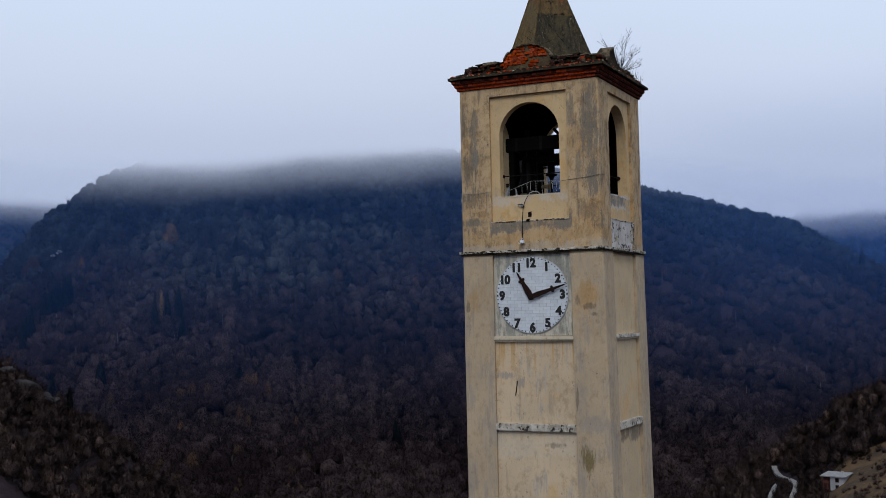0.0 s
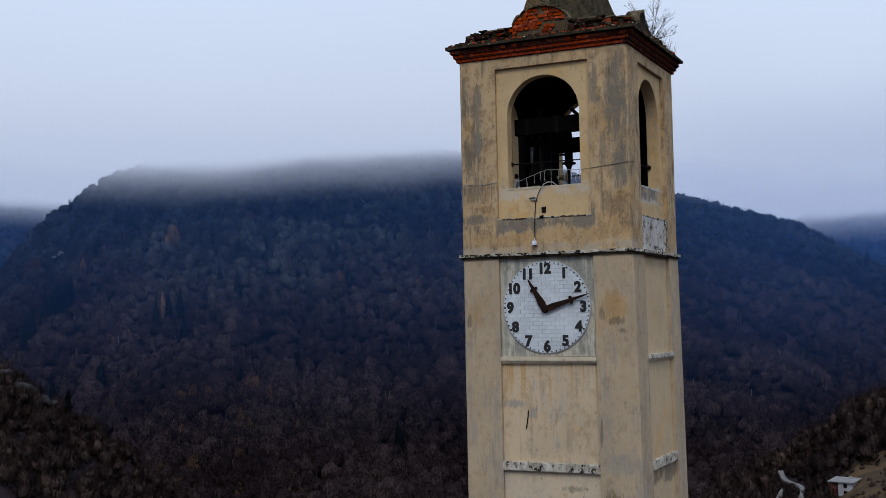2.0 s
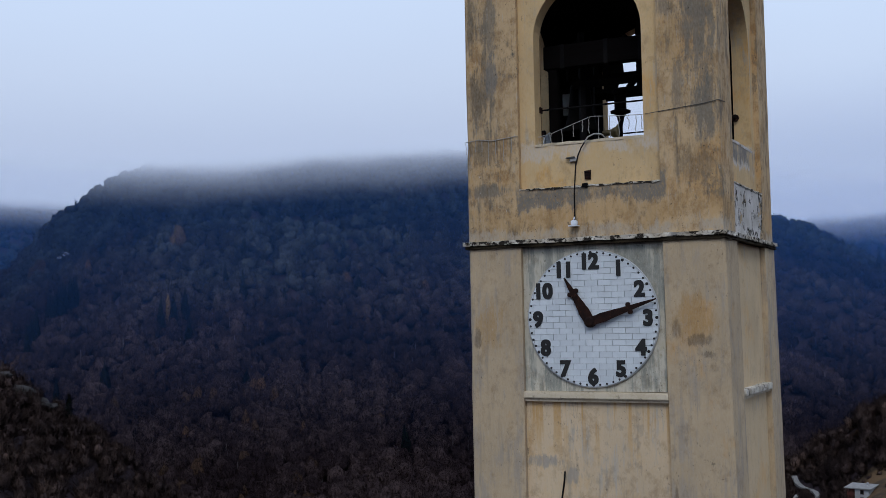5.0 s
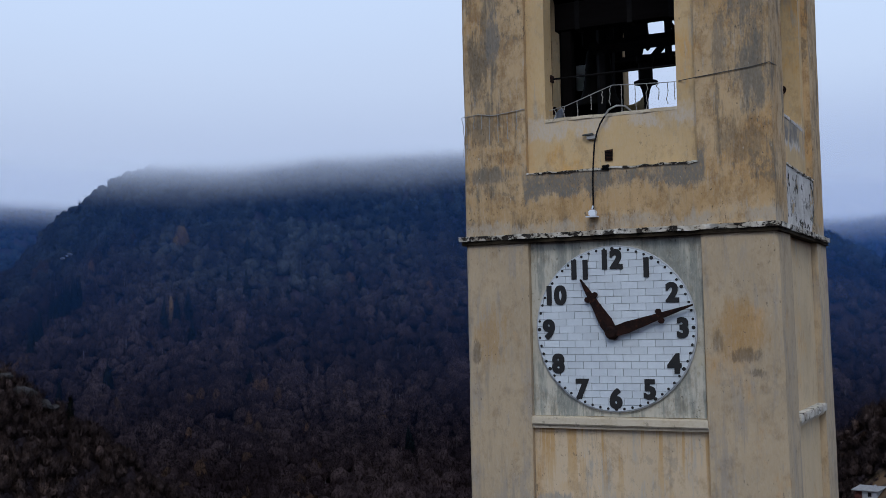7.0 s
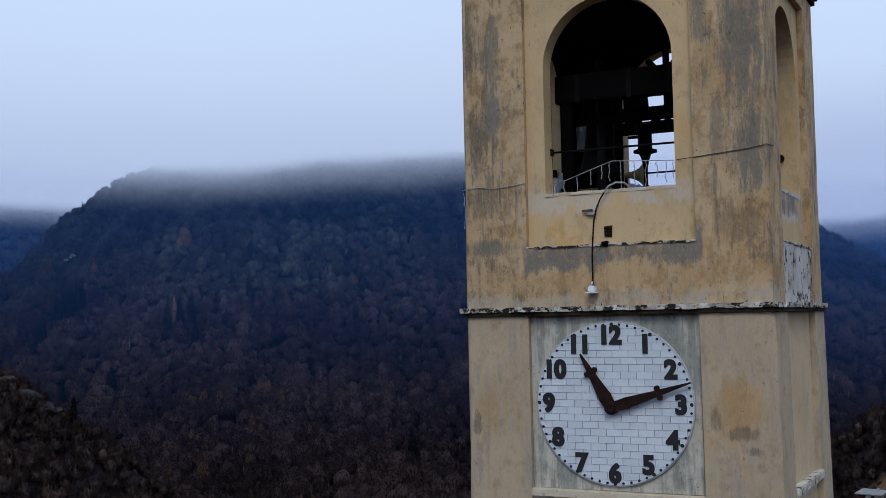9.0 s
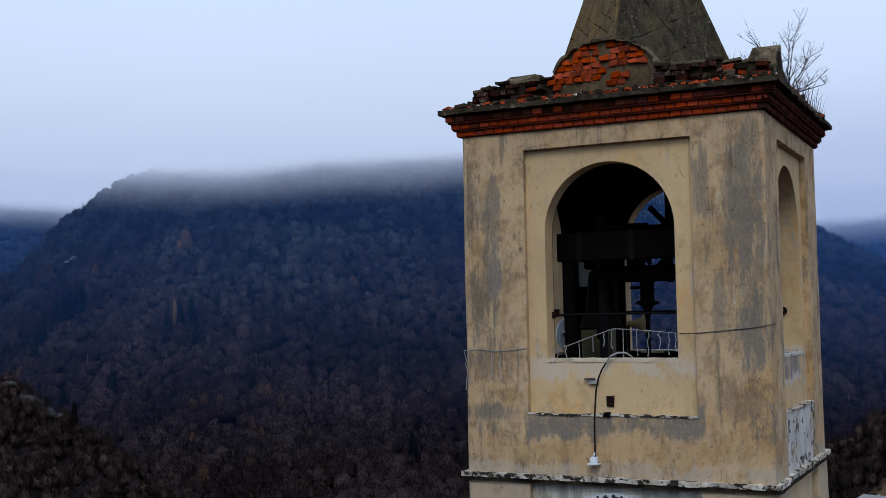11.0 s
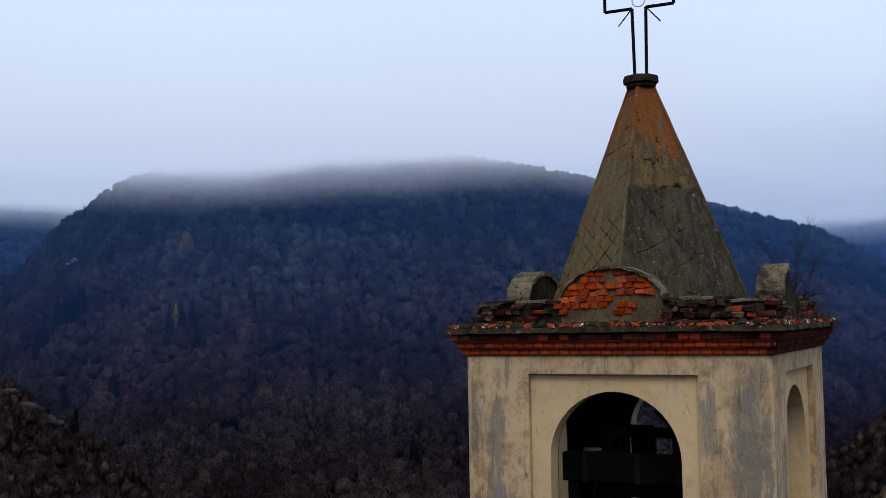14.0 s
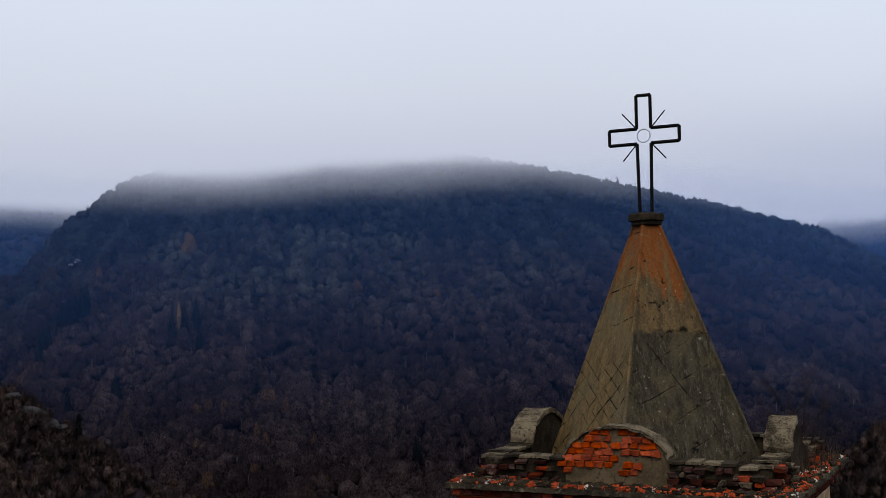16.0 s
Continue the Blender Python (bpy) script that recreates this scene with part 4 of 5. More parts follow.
        me.transform(Matrix.Translation((-dx, 0.0004 * i, -dz)))
    bm.to_mesh(me)
    bm.free()
    return me


for h in range(1, 13):
    ob = new("numeral", text_mesh(str(h), 0.282, 0.003, 0.0108))
    ob.parent = clock
    a = math.radians(30 * h)
    ob.location = (math.sin(a) * 0.775, -0.062, math.cos(a) * 0.775)
    tagged(ob, f"black numeral {h}")
for m in range(60):
    a = math.radians(6 * m)
    r = 0.021 if m % 5 == 0 else 0.015
    bm = lathe([(r, -0.062), (r, -0.045)], 10, "y")
    ob = part("minute_dot", bm, BLACK, clock)
    ob.location = (math.sin(a) * 0.893, 0, math.cos(a) * 0.893)


def hand(name, angle, length, width, ornament, y):
    bm = bmesh.new()
    tail = 0.05
    outline = [(-width * 0.5, -tail), (width * 0.5, -tail), (width * 0.62, length * 0.2), (width * 0.40, length * 0.5), (width * 0.22, length * 0.8), (0.008, length), (-0.008, length), (-width * 0.22, length * 0.8), (-width * 0.40, length * 0.5), (-width * 0.62, length * 0.2)]
    prism(bm, outline, y - 0.016, y)
    o = ornament * length
    for s in (-1, 1):
        disc = lathe([(0.034, y - 0.018), (0.034, y + 0.002)], 10, "y")
        bmesh.ops.translate(disc, verts=list(disc.verts), vec=(s * 0.052, 0, o))
        me = bpy.data.meshes.new("tmp")
        disc.to_mesh(me)
        disc.free()
        bm.from_mesh(me)
        bpy.data.meshes.remove(me)
    box(bm, -0.06, 0.06, y - 0.017, y + 0.001, o - 0.017, o + 0.017)
    bmesh.ops.rotate(bm, verts=list(bm.verts), cent=(0, 0, 0), matrix=Matrix.Rotation(radians(angle), 3, "Y"))
    bmesh.ops.translate(bm, verts=list(bm.verts), vec=(-0.015, 0, -0.045))
    part(name, bm, RUST, clock, "rusty iron hand")


hand("hour_hand", -30.5, 0.70, 0.125, 0.66, -0.085)
hand("minute_hand", 72.5, 0.97, 0.105, 0.60, -0.112)
bm = lathe([(0.075, -0.06), (0.075, -0.12), (0.05, -0.145)], 20, "y")
bmesh.ops.translate(bm, verts=list(bm.verts), vec=(-0.015, 0, -0.045))
part("hub", bm, RUST, clock)


# ---- the cross on the spire ----
cross = empty("iron_cross", (SPX, 1.867, 23.53), "black openwork iron cross with a ring and four rays", "cross")


def bar(name, pts, w=0.036):
    for a, b in zip(pts, pts[1:]):
        part(name, tube([(a[0], 0, a[1]), (b[0], 0, b[1])], w * 0.62, 4), IRON, cross)


CW, CA0, CA1, CT, CL = 0.093, 0.92, 1.115, 1.545, 0.462
bar("upright", [(-CW + 0.015, 0.0), (-CW, CA0)])
bar("upright", [(CW - 0.015, 0.0), (CW, CA0)])
bar("arm_bar", [(-CW, CA0), (-CL, CA0), (-CL, CA1), (-CW, CA1)])
bar("arm_bar", [(CW, CA0), (CL, CA0), (CL, CA1), (CW, CA1)])
bar("head_bar", [(-CW, CA1), (-CW, CT), (CW, CT), (CW, CA1)])
part("ring", tube([(math.cos(a * math.tau / 24) * 0.085, -0.01, 1.02 + math.sin(a * math.tau / 24) * 0.085) for a in range(24)], 0.009, 5, closed=True), GALV, cross)
for sx in (-1, 1):
    for sz, zc in ((-1, CA0), (1, CA1)):
        part("ray", tube([(sx * (CW + 0.02), 0, zc + sz * 0.02), (sx * (CW + 0.19), 0, zc + sz * 0.21)], 0.009, 5), IRON, cross)


# ---- attic bricks, rubble and growth ----
def soft_block(sx, sy, sz, chip, seed):
    """A worn block round its middle, its corners cut and uneven."""
    bm = bmesh.new()
    box(bm, -sx / 2, sx / 2, -sy / 2, sy / 2, -sz / 2, sz / 2)
    rng = random.Random(seed)
    for v in bm.verts:
        v.co += Vector((rng.uniform(-1, 1) * chip, rng.uniform(-1, 1) * chip, rng.uniform(-1, 1) * chip * 0.7))
    bmesh.ops.bevel(bm, geom=list(bm.edges), offset=min(sx, sy, sz) * 0.13, segments=1, affect="EDGES")
    return bm


def shared_blocks(name, sizes, chip, material):
    return [mesh_of(name, soft_block(*size, chip, 11 + i), material) for i, size in enumerate(sizes)]


def piece(name, mesh, parent, m):
    ob = new(name, mesh)
    ob.parent = parent
    ob.matrix_local = m
    return ob


LIFT = Matrix.Translation(-MID)
rng = random.Random(5)

# bare bricks of the front gable
bare = shared_blocks("gable_brick", [(0.116, 0.06, 0.074), (0.110, 0.06, 0.068), (0.121, 0.06, 0.076), (0.104, 0.06, 0.072), (0.118, 0.06, 0.066)], 0.020, BRICK_BARE)


def bare_here(x, z):
    left = ((x + 0.28) / 0.40) ** 2 + ((z - 20.75) / 0.25) ** 2 < 1 + 0.3 * noise.noise(Vector((x * 9, z * 9, 0))) and x < 0.0
    right = ((x - 0.26) / 0.27) ** 2 + ((z - 20.83) / 0.17) ** 2 < 1 + 0.4 * noise.noise(Vector((x * 9, z * 9, 3))) and x > 0.05
    low = math.hypot(x - 0.16, z - 20.55) < 0.10 or math.hypot(x + 0.58, z - 20.52) < 0.10
    return left or right or low


z, row = 20.42, 0
while z < 21.0:
    x = -0.64 + (0.065 if row % 2 else 0)
    while x < 0.62:
        if bare_here(x, z) and z < gable_line(x) - 0.05:
            m = LIFT @ Matrix.Translation((x, 0.112 + rng.uniform(-0.014, 0.012), z + rng.uniform(-0.004, 0.004))) @ Euler((rng.uniform(-0.08, 0.08), rng.uniform(-0.05, 0.05), rng.uniform(-0.08, 0.08))).to_matrix().to_4x4() @ Matrix.Diagonal((rng.uniform(0.84, 1.06), 1, rng.uniform(0.94, 1.12), 1))
            piece("gable_brick", rng.choice(bare), tower, m)
        x += 0.111 + rng.uniform(-0.006, 0.008)
    z += 0.0735
    row += 1

# broken masonry of the parapets
ROUGH = [(0.095, 0.16, 0.058), (0.12, 0.16, 0.062), (0.15, 0.15, 0.056), (0.07, 0.17, 0.064)]
masonry = {m.name: shared_blocks("parapet_brick", ROUGH, 0.019, m) for m in (BRICK_DARK, LICHEN, BRICK, MOSS_AND_SHADE, BRICK_BLACKISH)}
for k in range(4):
    for r in range(4):
        for s in (-1, 1):
            x = GH
            end = 1.66 - 0.05 * r - (0.10 if r == 3 else 0)
            while x < end:
                i = rng.randrange(4)
                w = ROUGH[i][0]
                pick = rng.choice((BRICK_DARK, BRICK_DARK, BRICK_DARK, BRICK_DARK, MOSS_AND_SHADE, MOSS_AND_SHADE, LICHEN, BRICK_BLACKISH, BRICK_BLACKISH, BRICK))
                if rng.random() > 0.22 and x + w < end + 0.1:
                    m = TURNS[k] @ Matrix.Translation((s * (x + w / 2), 0.085 + rng.uniform(-0.035, 0.03), 20.365 + r * 0.066 + rng.uniform(-0.008, 0.008))) @ Euler((rng.uniform(-0.12, 0.12), rng.uniform(-0.05, 0.05), rng.uniform(-0.12, 0.12))).to_matrix().to_4x4()
                    piece("parapet_brick", masonry[pick.name][i], tower, LIFT @ m)
                x += w + 0.012

# the cornice's brick courses
heads = [shared_blocks("cornice_brick", [(0.120, 0.09, 0.070)] * 4, 0.0045, m) for m in (BRICK, BRICK_BLACKISH)]
rest = bmesh.new()
for k in range(4):
    for i, (z0, z1, out) in enumerate(COURSES):
        x = -HALF - out + 0.057
        while x < HALF + out - 0.03:
            m = TURNS[k] @ Matrix.Translation((x, -out + 0.045 + rng.uniform(-0.004, 0.005), (z0 + z1) / 2)) @ Matrix.Rotation(rng.uniform(-0.02, 0.02), 4, "Z")
            # darker bricks all along +x and in most of the front's top course
            if k in (0, 1):
                piece("cornice_brick", rng.choice(heads[1 if k == 1 or rng.random() < (0.0, 0.10, 0.75)[i] else 0]), tower, LIFT @ m)
            else:
                box(rest, -0.057, 0.057, -0.045, 0.045, -0.03, 0.03, LIFT @ m)
            x += 0.126
tagged(part("cornice_bricks_behind", rest, BRICK, tower), kind="stuff")

# broken bits along the cornice slab
for name, material, count, big in (("brick_rubble", BRICK_BARE, 900, 0.030), ("mortar_rubble", COPING, 420, 0.026), ("dark_rubble", MOSS_AND_SHADE, 420, 0.045)):
    bm = bmesh.new()
    for _ in range(count):
        k = rng.choice((0, 0, 0, 1, 3, 2))
        m = LIFT @ TURNS[k] @ Matrix.Translation((rng.uniform(-1.95, 1.95), rng.uniform(-0.17, 0.06), 20.335 + rng.uniform(-0.005, 0.012))) @ Euler((rng.uniform(-0.4, 0.4), rng.uniform(-0.4, 0.4), rng.uniform(0, 3))).to_matrix().to_4x4()
        sx, sy, sz = (rng.uniform(0.4, 1.6) * big, rng.uniform(0.4, 1.2) * big, rng.uniform(0.25, 0.7) * big)
        vs = box(bm, -sx, sx, -sy, sy, -sz, sz)
        for v in vs:
            v.co += Vector((rng.uniform(-1, 1), rng.uniform(-1, 1), rng.uniform(-1, 1))) * big * 0.25
        bmesh.ops.transform(bm, matrix=m, verts=vs)
    tagged(part(name, bm, material, tower, "loose broken bits on the cornice"), kind="stuff")


def tuft(name, count, where, height, material, label):
    """Dry stalks as thin bent blades."""
    bm = bmesh.new()
    r = random.Random(3)
    for _ in range(count):
        p = Vector(where(r))
        lean = Vector((r.uniform(-0.3, 0.3), r.uniform(-0.3, 0.3), 1.0))
        h = height * r.uniform(0.35, 1.0) ** 1.3
        w = Vector((r.uniform(-1, 1), r.uniform(-1, 1), 0)).normalized() * r.uniform(0.003, 0.007)
        a, b, c = p, p + lean * h * 0.6, p + Vector((lean.x * 1.5, lean.y * 1.5, 1)) * h
        v = [bm.verts.new(q) for q in (a - w, a + w, b + w * 0.7, b - w * 0.7, c)]
        bm.faces.new(v[:4])
        bm.faces.new((v[3], v[2], v[4]))
    return tagged(new(name, mesh_of(name, bm, material)), label, "dry grass", kind="stuff")


tuft("dry_grass", 130, lambda r: (r.uniform(1.62, 1.98), r.uniform(1.0, 3.3), 20.33), 0.46, STRAW, "dry brown stalks growing on the mossy cornice")
tuft("dry_weeds", 60, lambda r: (r.uniform(1.10, 1.5), r.uniform(0.35, 1.2), 20.4), 0.45, STRAW, "withered weeds behind the parapet")


def sapling():
    tree = empty("bare_sapling", (1.60, 2.62, 20.50), "leafless sapling rooted in the tower's attic", "sapling")
    r = random.Random(12)
    twigs = bmesh.new()

    def limb(p, d, length, radius, depth, owner):
        pts = [p]
        for _ in range(5):
            d = (d + Vector((r.uniform(-1, 1), r.uniform(-1, 1), r.uniform(-0.5, 0.9))) * 0.11).normalized()
            p = p + d * length / 5
            pts.append(p)
        t = tube(pts, radius, 5, 0.45)
        if depth == 0:
            part("branch", t, BARK, tree)
        else:
            me = bpy.data.meshes.new("tmp")
            t.to_mesh(me)
            t.free()
            twigs.from_mesh(me)
            bpy.data.meshes.remove(me)
        if depth < 3:
            for _ in range((7, 4, 3)[depth]):
                q = pts[r.randrange(1, 6)]
                side = Vector((r.uniform(-1, 1), r.uniform(-1, 1), r.uniform(-0.1, 1.0))).normalized()
                limb(q, (d * 0.45 + side).normalized(), length * r.uniform(0.28, 0.5), radius * 0.5, depth + 1, owner)

    part("trunk", tube([(0, 0, -0.08), (0.01, 0, 0.06), (0.0, 0.01, 0.2)], 0.024, 7, 0.8), BARK, tree)
    for i in range(10):
        a = radians(-62 + 140 * i / 9)
        across = Vector((0.89, 0.45, 0)) * math.sin(a) + Vector((-0.45, 0.89, 0)) * r.uniform(-0.35, 0.35)
        limb(Vector((0, 0.01, 0.10)), (across + Vector((0, 0, math.cos(a)))).normalized(), 0.44 + 0.30 * math.cos(a * 1.1) + r.uniform(-0.06, 0.06), 0.0085, 0, tree)
    tagged(part("twig_rest", twigs, BARK, tree), kind="stuff")


sapling()

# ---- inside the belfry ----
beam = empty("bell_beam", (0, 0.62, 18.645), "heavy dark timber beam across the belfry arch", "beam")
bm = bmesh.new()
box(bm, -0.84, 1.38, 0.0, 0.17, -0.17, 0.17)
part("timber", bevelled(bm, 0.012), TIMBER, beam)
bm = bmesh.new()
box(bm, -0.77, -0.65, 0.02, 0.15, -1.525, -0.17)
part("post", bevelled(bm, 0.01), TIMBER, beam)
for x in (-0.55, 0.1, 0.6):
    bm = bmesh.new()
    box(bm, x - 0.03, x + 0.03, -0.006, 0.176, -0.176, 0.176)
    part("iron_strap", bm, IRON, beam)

bell = empty("bronze_bell", (-0.56, 1.40, 18.40), "large bronze bell hanging in its frame, near black with the room's shade", "bell")
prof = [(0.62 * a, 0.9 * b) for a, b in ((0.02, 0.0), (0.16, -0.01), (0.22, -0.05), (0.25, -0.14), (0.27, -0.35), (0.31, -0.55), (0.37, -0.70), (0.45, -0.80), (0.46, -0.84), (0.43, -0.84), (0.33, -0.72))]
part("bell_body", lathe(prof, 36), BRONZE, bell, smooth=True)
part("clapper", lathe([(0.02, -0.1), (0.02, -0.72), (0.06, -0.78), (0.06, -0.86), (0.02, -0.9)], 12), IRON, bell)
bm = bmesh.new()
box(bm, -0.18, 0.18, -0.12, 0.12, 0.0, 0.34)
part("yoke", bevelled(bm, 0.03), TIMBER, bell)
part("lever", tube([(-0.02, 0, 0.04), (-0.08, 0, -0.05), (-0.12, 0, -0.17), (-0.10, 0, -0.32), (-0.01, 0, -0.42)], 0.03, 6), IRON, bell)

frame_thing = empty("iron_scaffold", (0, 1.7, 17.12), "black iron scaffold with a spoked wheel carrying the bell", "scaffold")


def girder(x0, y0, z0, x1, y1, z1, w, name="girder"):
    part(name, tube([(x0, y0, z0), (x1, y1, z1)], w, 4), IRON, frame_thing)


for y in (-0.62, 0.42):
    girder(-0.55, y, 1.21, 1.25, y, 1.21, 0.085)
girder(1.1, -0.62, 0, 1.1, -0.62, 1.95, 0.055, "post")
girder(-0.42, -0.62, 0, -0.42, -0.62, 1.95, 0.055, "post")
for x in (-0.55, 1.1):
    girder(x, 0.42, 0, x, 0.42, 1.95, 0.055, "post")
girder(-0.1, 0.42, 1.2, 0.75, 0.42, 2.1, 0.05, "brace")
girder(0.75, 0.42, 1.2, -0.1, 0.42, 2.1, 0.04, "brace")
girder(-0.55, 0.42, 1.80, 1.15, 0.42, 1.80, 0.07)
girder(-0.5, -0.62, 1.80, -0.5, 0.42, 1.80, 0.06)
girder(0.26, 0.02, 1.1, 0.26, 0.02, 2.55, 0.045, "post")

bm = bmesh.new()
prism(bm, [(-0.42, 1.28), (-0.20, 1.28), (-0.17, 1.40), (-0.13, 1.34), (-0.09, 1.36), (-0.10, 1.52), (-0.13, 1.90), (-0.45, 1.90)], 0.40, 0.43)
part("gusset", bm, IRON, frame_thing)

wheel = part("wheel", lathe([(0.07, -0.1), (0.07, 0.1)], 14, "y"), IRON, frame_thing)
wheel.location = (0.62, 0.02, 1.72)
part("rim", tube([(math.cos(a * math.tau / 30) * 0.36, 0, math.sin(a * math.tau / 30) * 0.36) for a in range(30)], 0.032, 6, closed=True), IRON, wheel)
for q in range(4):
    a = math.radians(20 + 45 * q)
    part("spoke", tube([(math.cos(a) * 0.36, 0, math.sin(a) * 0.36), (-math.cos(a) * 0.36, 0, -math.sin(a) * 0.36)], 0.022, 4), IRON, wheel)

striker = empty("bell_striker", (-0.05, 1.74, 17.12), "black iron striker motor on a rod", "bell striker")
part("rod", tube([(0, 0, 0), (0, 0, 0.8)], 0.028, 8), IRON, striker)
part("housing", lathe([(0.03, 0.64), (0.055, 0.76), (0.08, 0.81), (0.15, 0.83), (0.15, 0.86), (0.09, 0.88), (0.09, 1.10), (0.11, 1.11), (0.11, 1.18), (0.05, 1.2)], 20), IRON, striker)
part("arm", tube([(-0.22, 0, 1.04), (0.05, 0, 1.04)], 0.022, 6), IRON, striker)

rod = empty("tie_rod", (0, 0.30, 17.83), "thin black iron tie rod across the arch", "tie rod")
part("bar", tube([(-0.77, 0, 0), (0.77, 0, 0.0)], 0.013, 7), IRON, rod)
bm = bmesh.new()
box(bm, -0.775, -0.755, -0.05, 0.03, -0.04, 0.04)
part("anchor_plate", bm, RUST, rod)
rod2 = empty("tie_rod", (0, 3.12, 17.86), "thin black iron tie rod across the far arch", "tie rod")
part("bar", tube([(-0.77, 0, 0), (0.77, 0, 0.0)], 0.013, 7), IRON, rod2)
rod3 = empty("tie_rod", (1.50, 1.73, 17.83), "thin iron tie rod with a rusty anchor in the side arch", "tie rod")
part("bar", tube([(0, -0.74, 0), (0, 0.74, 0.0)], 0.013, 7), IRON, rod3)
part("anchor_plate", lathe([(0.055, 0.70), (0.055, 0.725), (0.03, 0.735)], 10, "y"), RUST, rod3)

lamp = empty("round_floodlight", (-1.30, 2.02, 17.575), "round white floodlight dish in the side arch", "floodlight")
bm = lathe([(0.03, 0.005), (0.20, 0.02), (0.225, 0.05), (0.215, 0.058), (0.13, 0.036), (0.02, 0.03)], 28)
bmesh.ops.rotate(bm, verts=list(bm.verts), cent=(0, 0, 0), matrix=Matrix.Rotation(radians(90), 3, "X") )
bmesh.ops.rotate(bm, verts=list(bm.verts), cent=(0, 0, 0), matrix=Matrix.Rotation(radians(74), 3, "Z"))
part("dish", bm, WHITE, lamp, smooth=True)
part("bracket", tube([(-0.06, -0.06, 0.02), (0.03, -0.07, 0.0), (0.05, 0.02, -0.1), (0.0, 0.10, -0.24)], 0.013, 6), IRON, lamp)
bm = soft_block(0.05, 0.07, 0.10, 0.008, 4)
socket_box = tagged(new("rusty_socket", mesh_of("rusty_socket", bm, RUST)), "small rusty socket fixed to the jamb", "socket")
socket_box.location = (-1.56, 2.45, 17.86)

crate = empty("olive_cabinet", (-0.97, 2.55, 17.12), "olive-painted metal control cabinet on the belfry floor", "cabinet")
bm = bmesh.new()
box(bm, -0.22, 0.22, -0.15, 0.15, 0.0, 0.50)
part("body", bevelled(bm, 0.012), OLIVE, crate)
bm = bmesh.new()
box(bm, -0.19, 0.19, -0.162, -0.152, 0.04, 0.46)
part("door", bm, OLIVE, crate)

speaker = empty("horn_loudspeaker", (-0.40, 1.92, 17.70), "yellowish horn loudspeaker on a stand", "loudspeaker")
bm = lathe([(0.03, 0.0), (0.05, 0.12), (0.10, 0.22), (0.17, 0.27), (0.175, 0.275), (0.10, 0.21)], 20, "y")
bmesh.ops.rotate(bm, verts=list(bm.verts), cent=(0, 0, 0), matrix=Matrix.Rotation(radians(-75), 3, "Z"))
part("horn", bm, OCHRE_PAINT, speaker, smooth=True)
part("stand", tube([(0, 0.1, -0.54), (0, 0.1, 0.0)], 0.02, 6), IRON, speaker)

# added board, standing in for a pale grey patch of unknown kind
grey_panel = empty("switch_panel", (-1.31, 3.065, 18.42), "plain pale board added for a grey patch on the belfry wall", "switch panel")
bm = bmesh.new()
box(bm, -0.13, 0.13, -0.03, 0.02, -0.19, 0.17)
part("board", bevelled(bm, 0.008), PALE_BOARD, grey_panel)

# ---- cables, lamp and light strings on the front ----
cable = empty("lamp_cable", (0.06, 0.05, 17.33), "cable run over the sill and down to a small lamp", "cable")
part("conduit", tube([(0.17, 0.10, 0.0), (0.12, 0.03, 0.055), (0.03, 0.0, 0.06), (-0.05, -0.03, 0.02), (-0.10, -0.035, -0.05)], 0.011, 7), CONDUIT, cable, "pale grey cable end")
part("cord", tube([(-0.10, -0.035, -0.05), (-0.16, -0.02, -0.13), (-0.20, -0.02, -0.22), (-0.225, -0.05, -0.36), (-0.24, -0.07, -0.62), (-0.245, -0.078, -0.75), (-0.247, -0.08, -1.12)], 0.0095, 7), CABLE, cable)
jbox = empty("junction_box", (-0.215, 0.055, 17.06), "small grey junction box with a loose cover", "junction box")
bm = soft_block(0.11, 0.05, 0.055, 0.006, 2)
part("body", bm, CONDUIT, jbox)
bm = soft_block(0.13, 0.03, 0.02, 0.008, 3)
ob = part("cover", bm, DARKWIRE, jbox)
ob.location = (-0.035, -0.02, 0.03)
lantern = empty("small_floodlight", (-0.19, -0.05, 16.19), "small white floodlight at the foot of the cord", "floodlight")
bm = bmesh.new()
box(bm, -0.04, 0.04, -0.04, 0.05, -0.04, 0.03)
bmesh.ops.bevel(bm, geom=list(bm.edges), offset=0.012, segments=2, affect="EDGES")
part("housing", bm, WHITE, lantern)
bm = bmesh.new()
box(bm, -0.062, 0.062, -0.07, 0.04, -0.055, -0.040)
part("visor", bm, WHITE, lantern)
part("bracket", tube([(0, 0.05, 0.02), (0, 0.02, 0.08), (0, -0.02, 0.04)], 0.010, 5), GALV, lantern)

for name, x, z, sx, sz, material, label in (("rusty_grate", -0.02, 16.84, 0.085, 0.12, RUST, "small rusty iron grate set in the panel"), ("putlog_hole", -0.04, 16.690, 0.075, 0.06, IRON, "dark putlog hole stained round its rim")):
    ob = empty(name, (x, 0.075 if z > 16.7 else 0.0, z), label, "grate" if "grate" in name else "hole")
    bm = bmesh.new()
    box(bm, -sx / 2, sx / 2, -0.012, 0.01, -sz / 2, sz / 2)
    roughened(bm, 0.012, 20, x)
    part("plate", bm, material, ob)
    for i in range(3):
        bm = bmesh.new()
        box(bm, -sx / 2, sx / 2, -0.020, -0.012, -sz / 2 + sz * (i + 0.3) / 3.2, -sz / 2 + sz * (i + 0.6) / 3.2)
        part("slat", bm, IRON, ob)


crack = empty("wall_hook", (-0.475, REC - 0.002, 12.65), "bent black iron hook hanging on the panel", "hook")
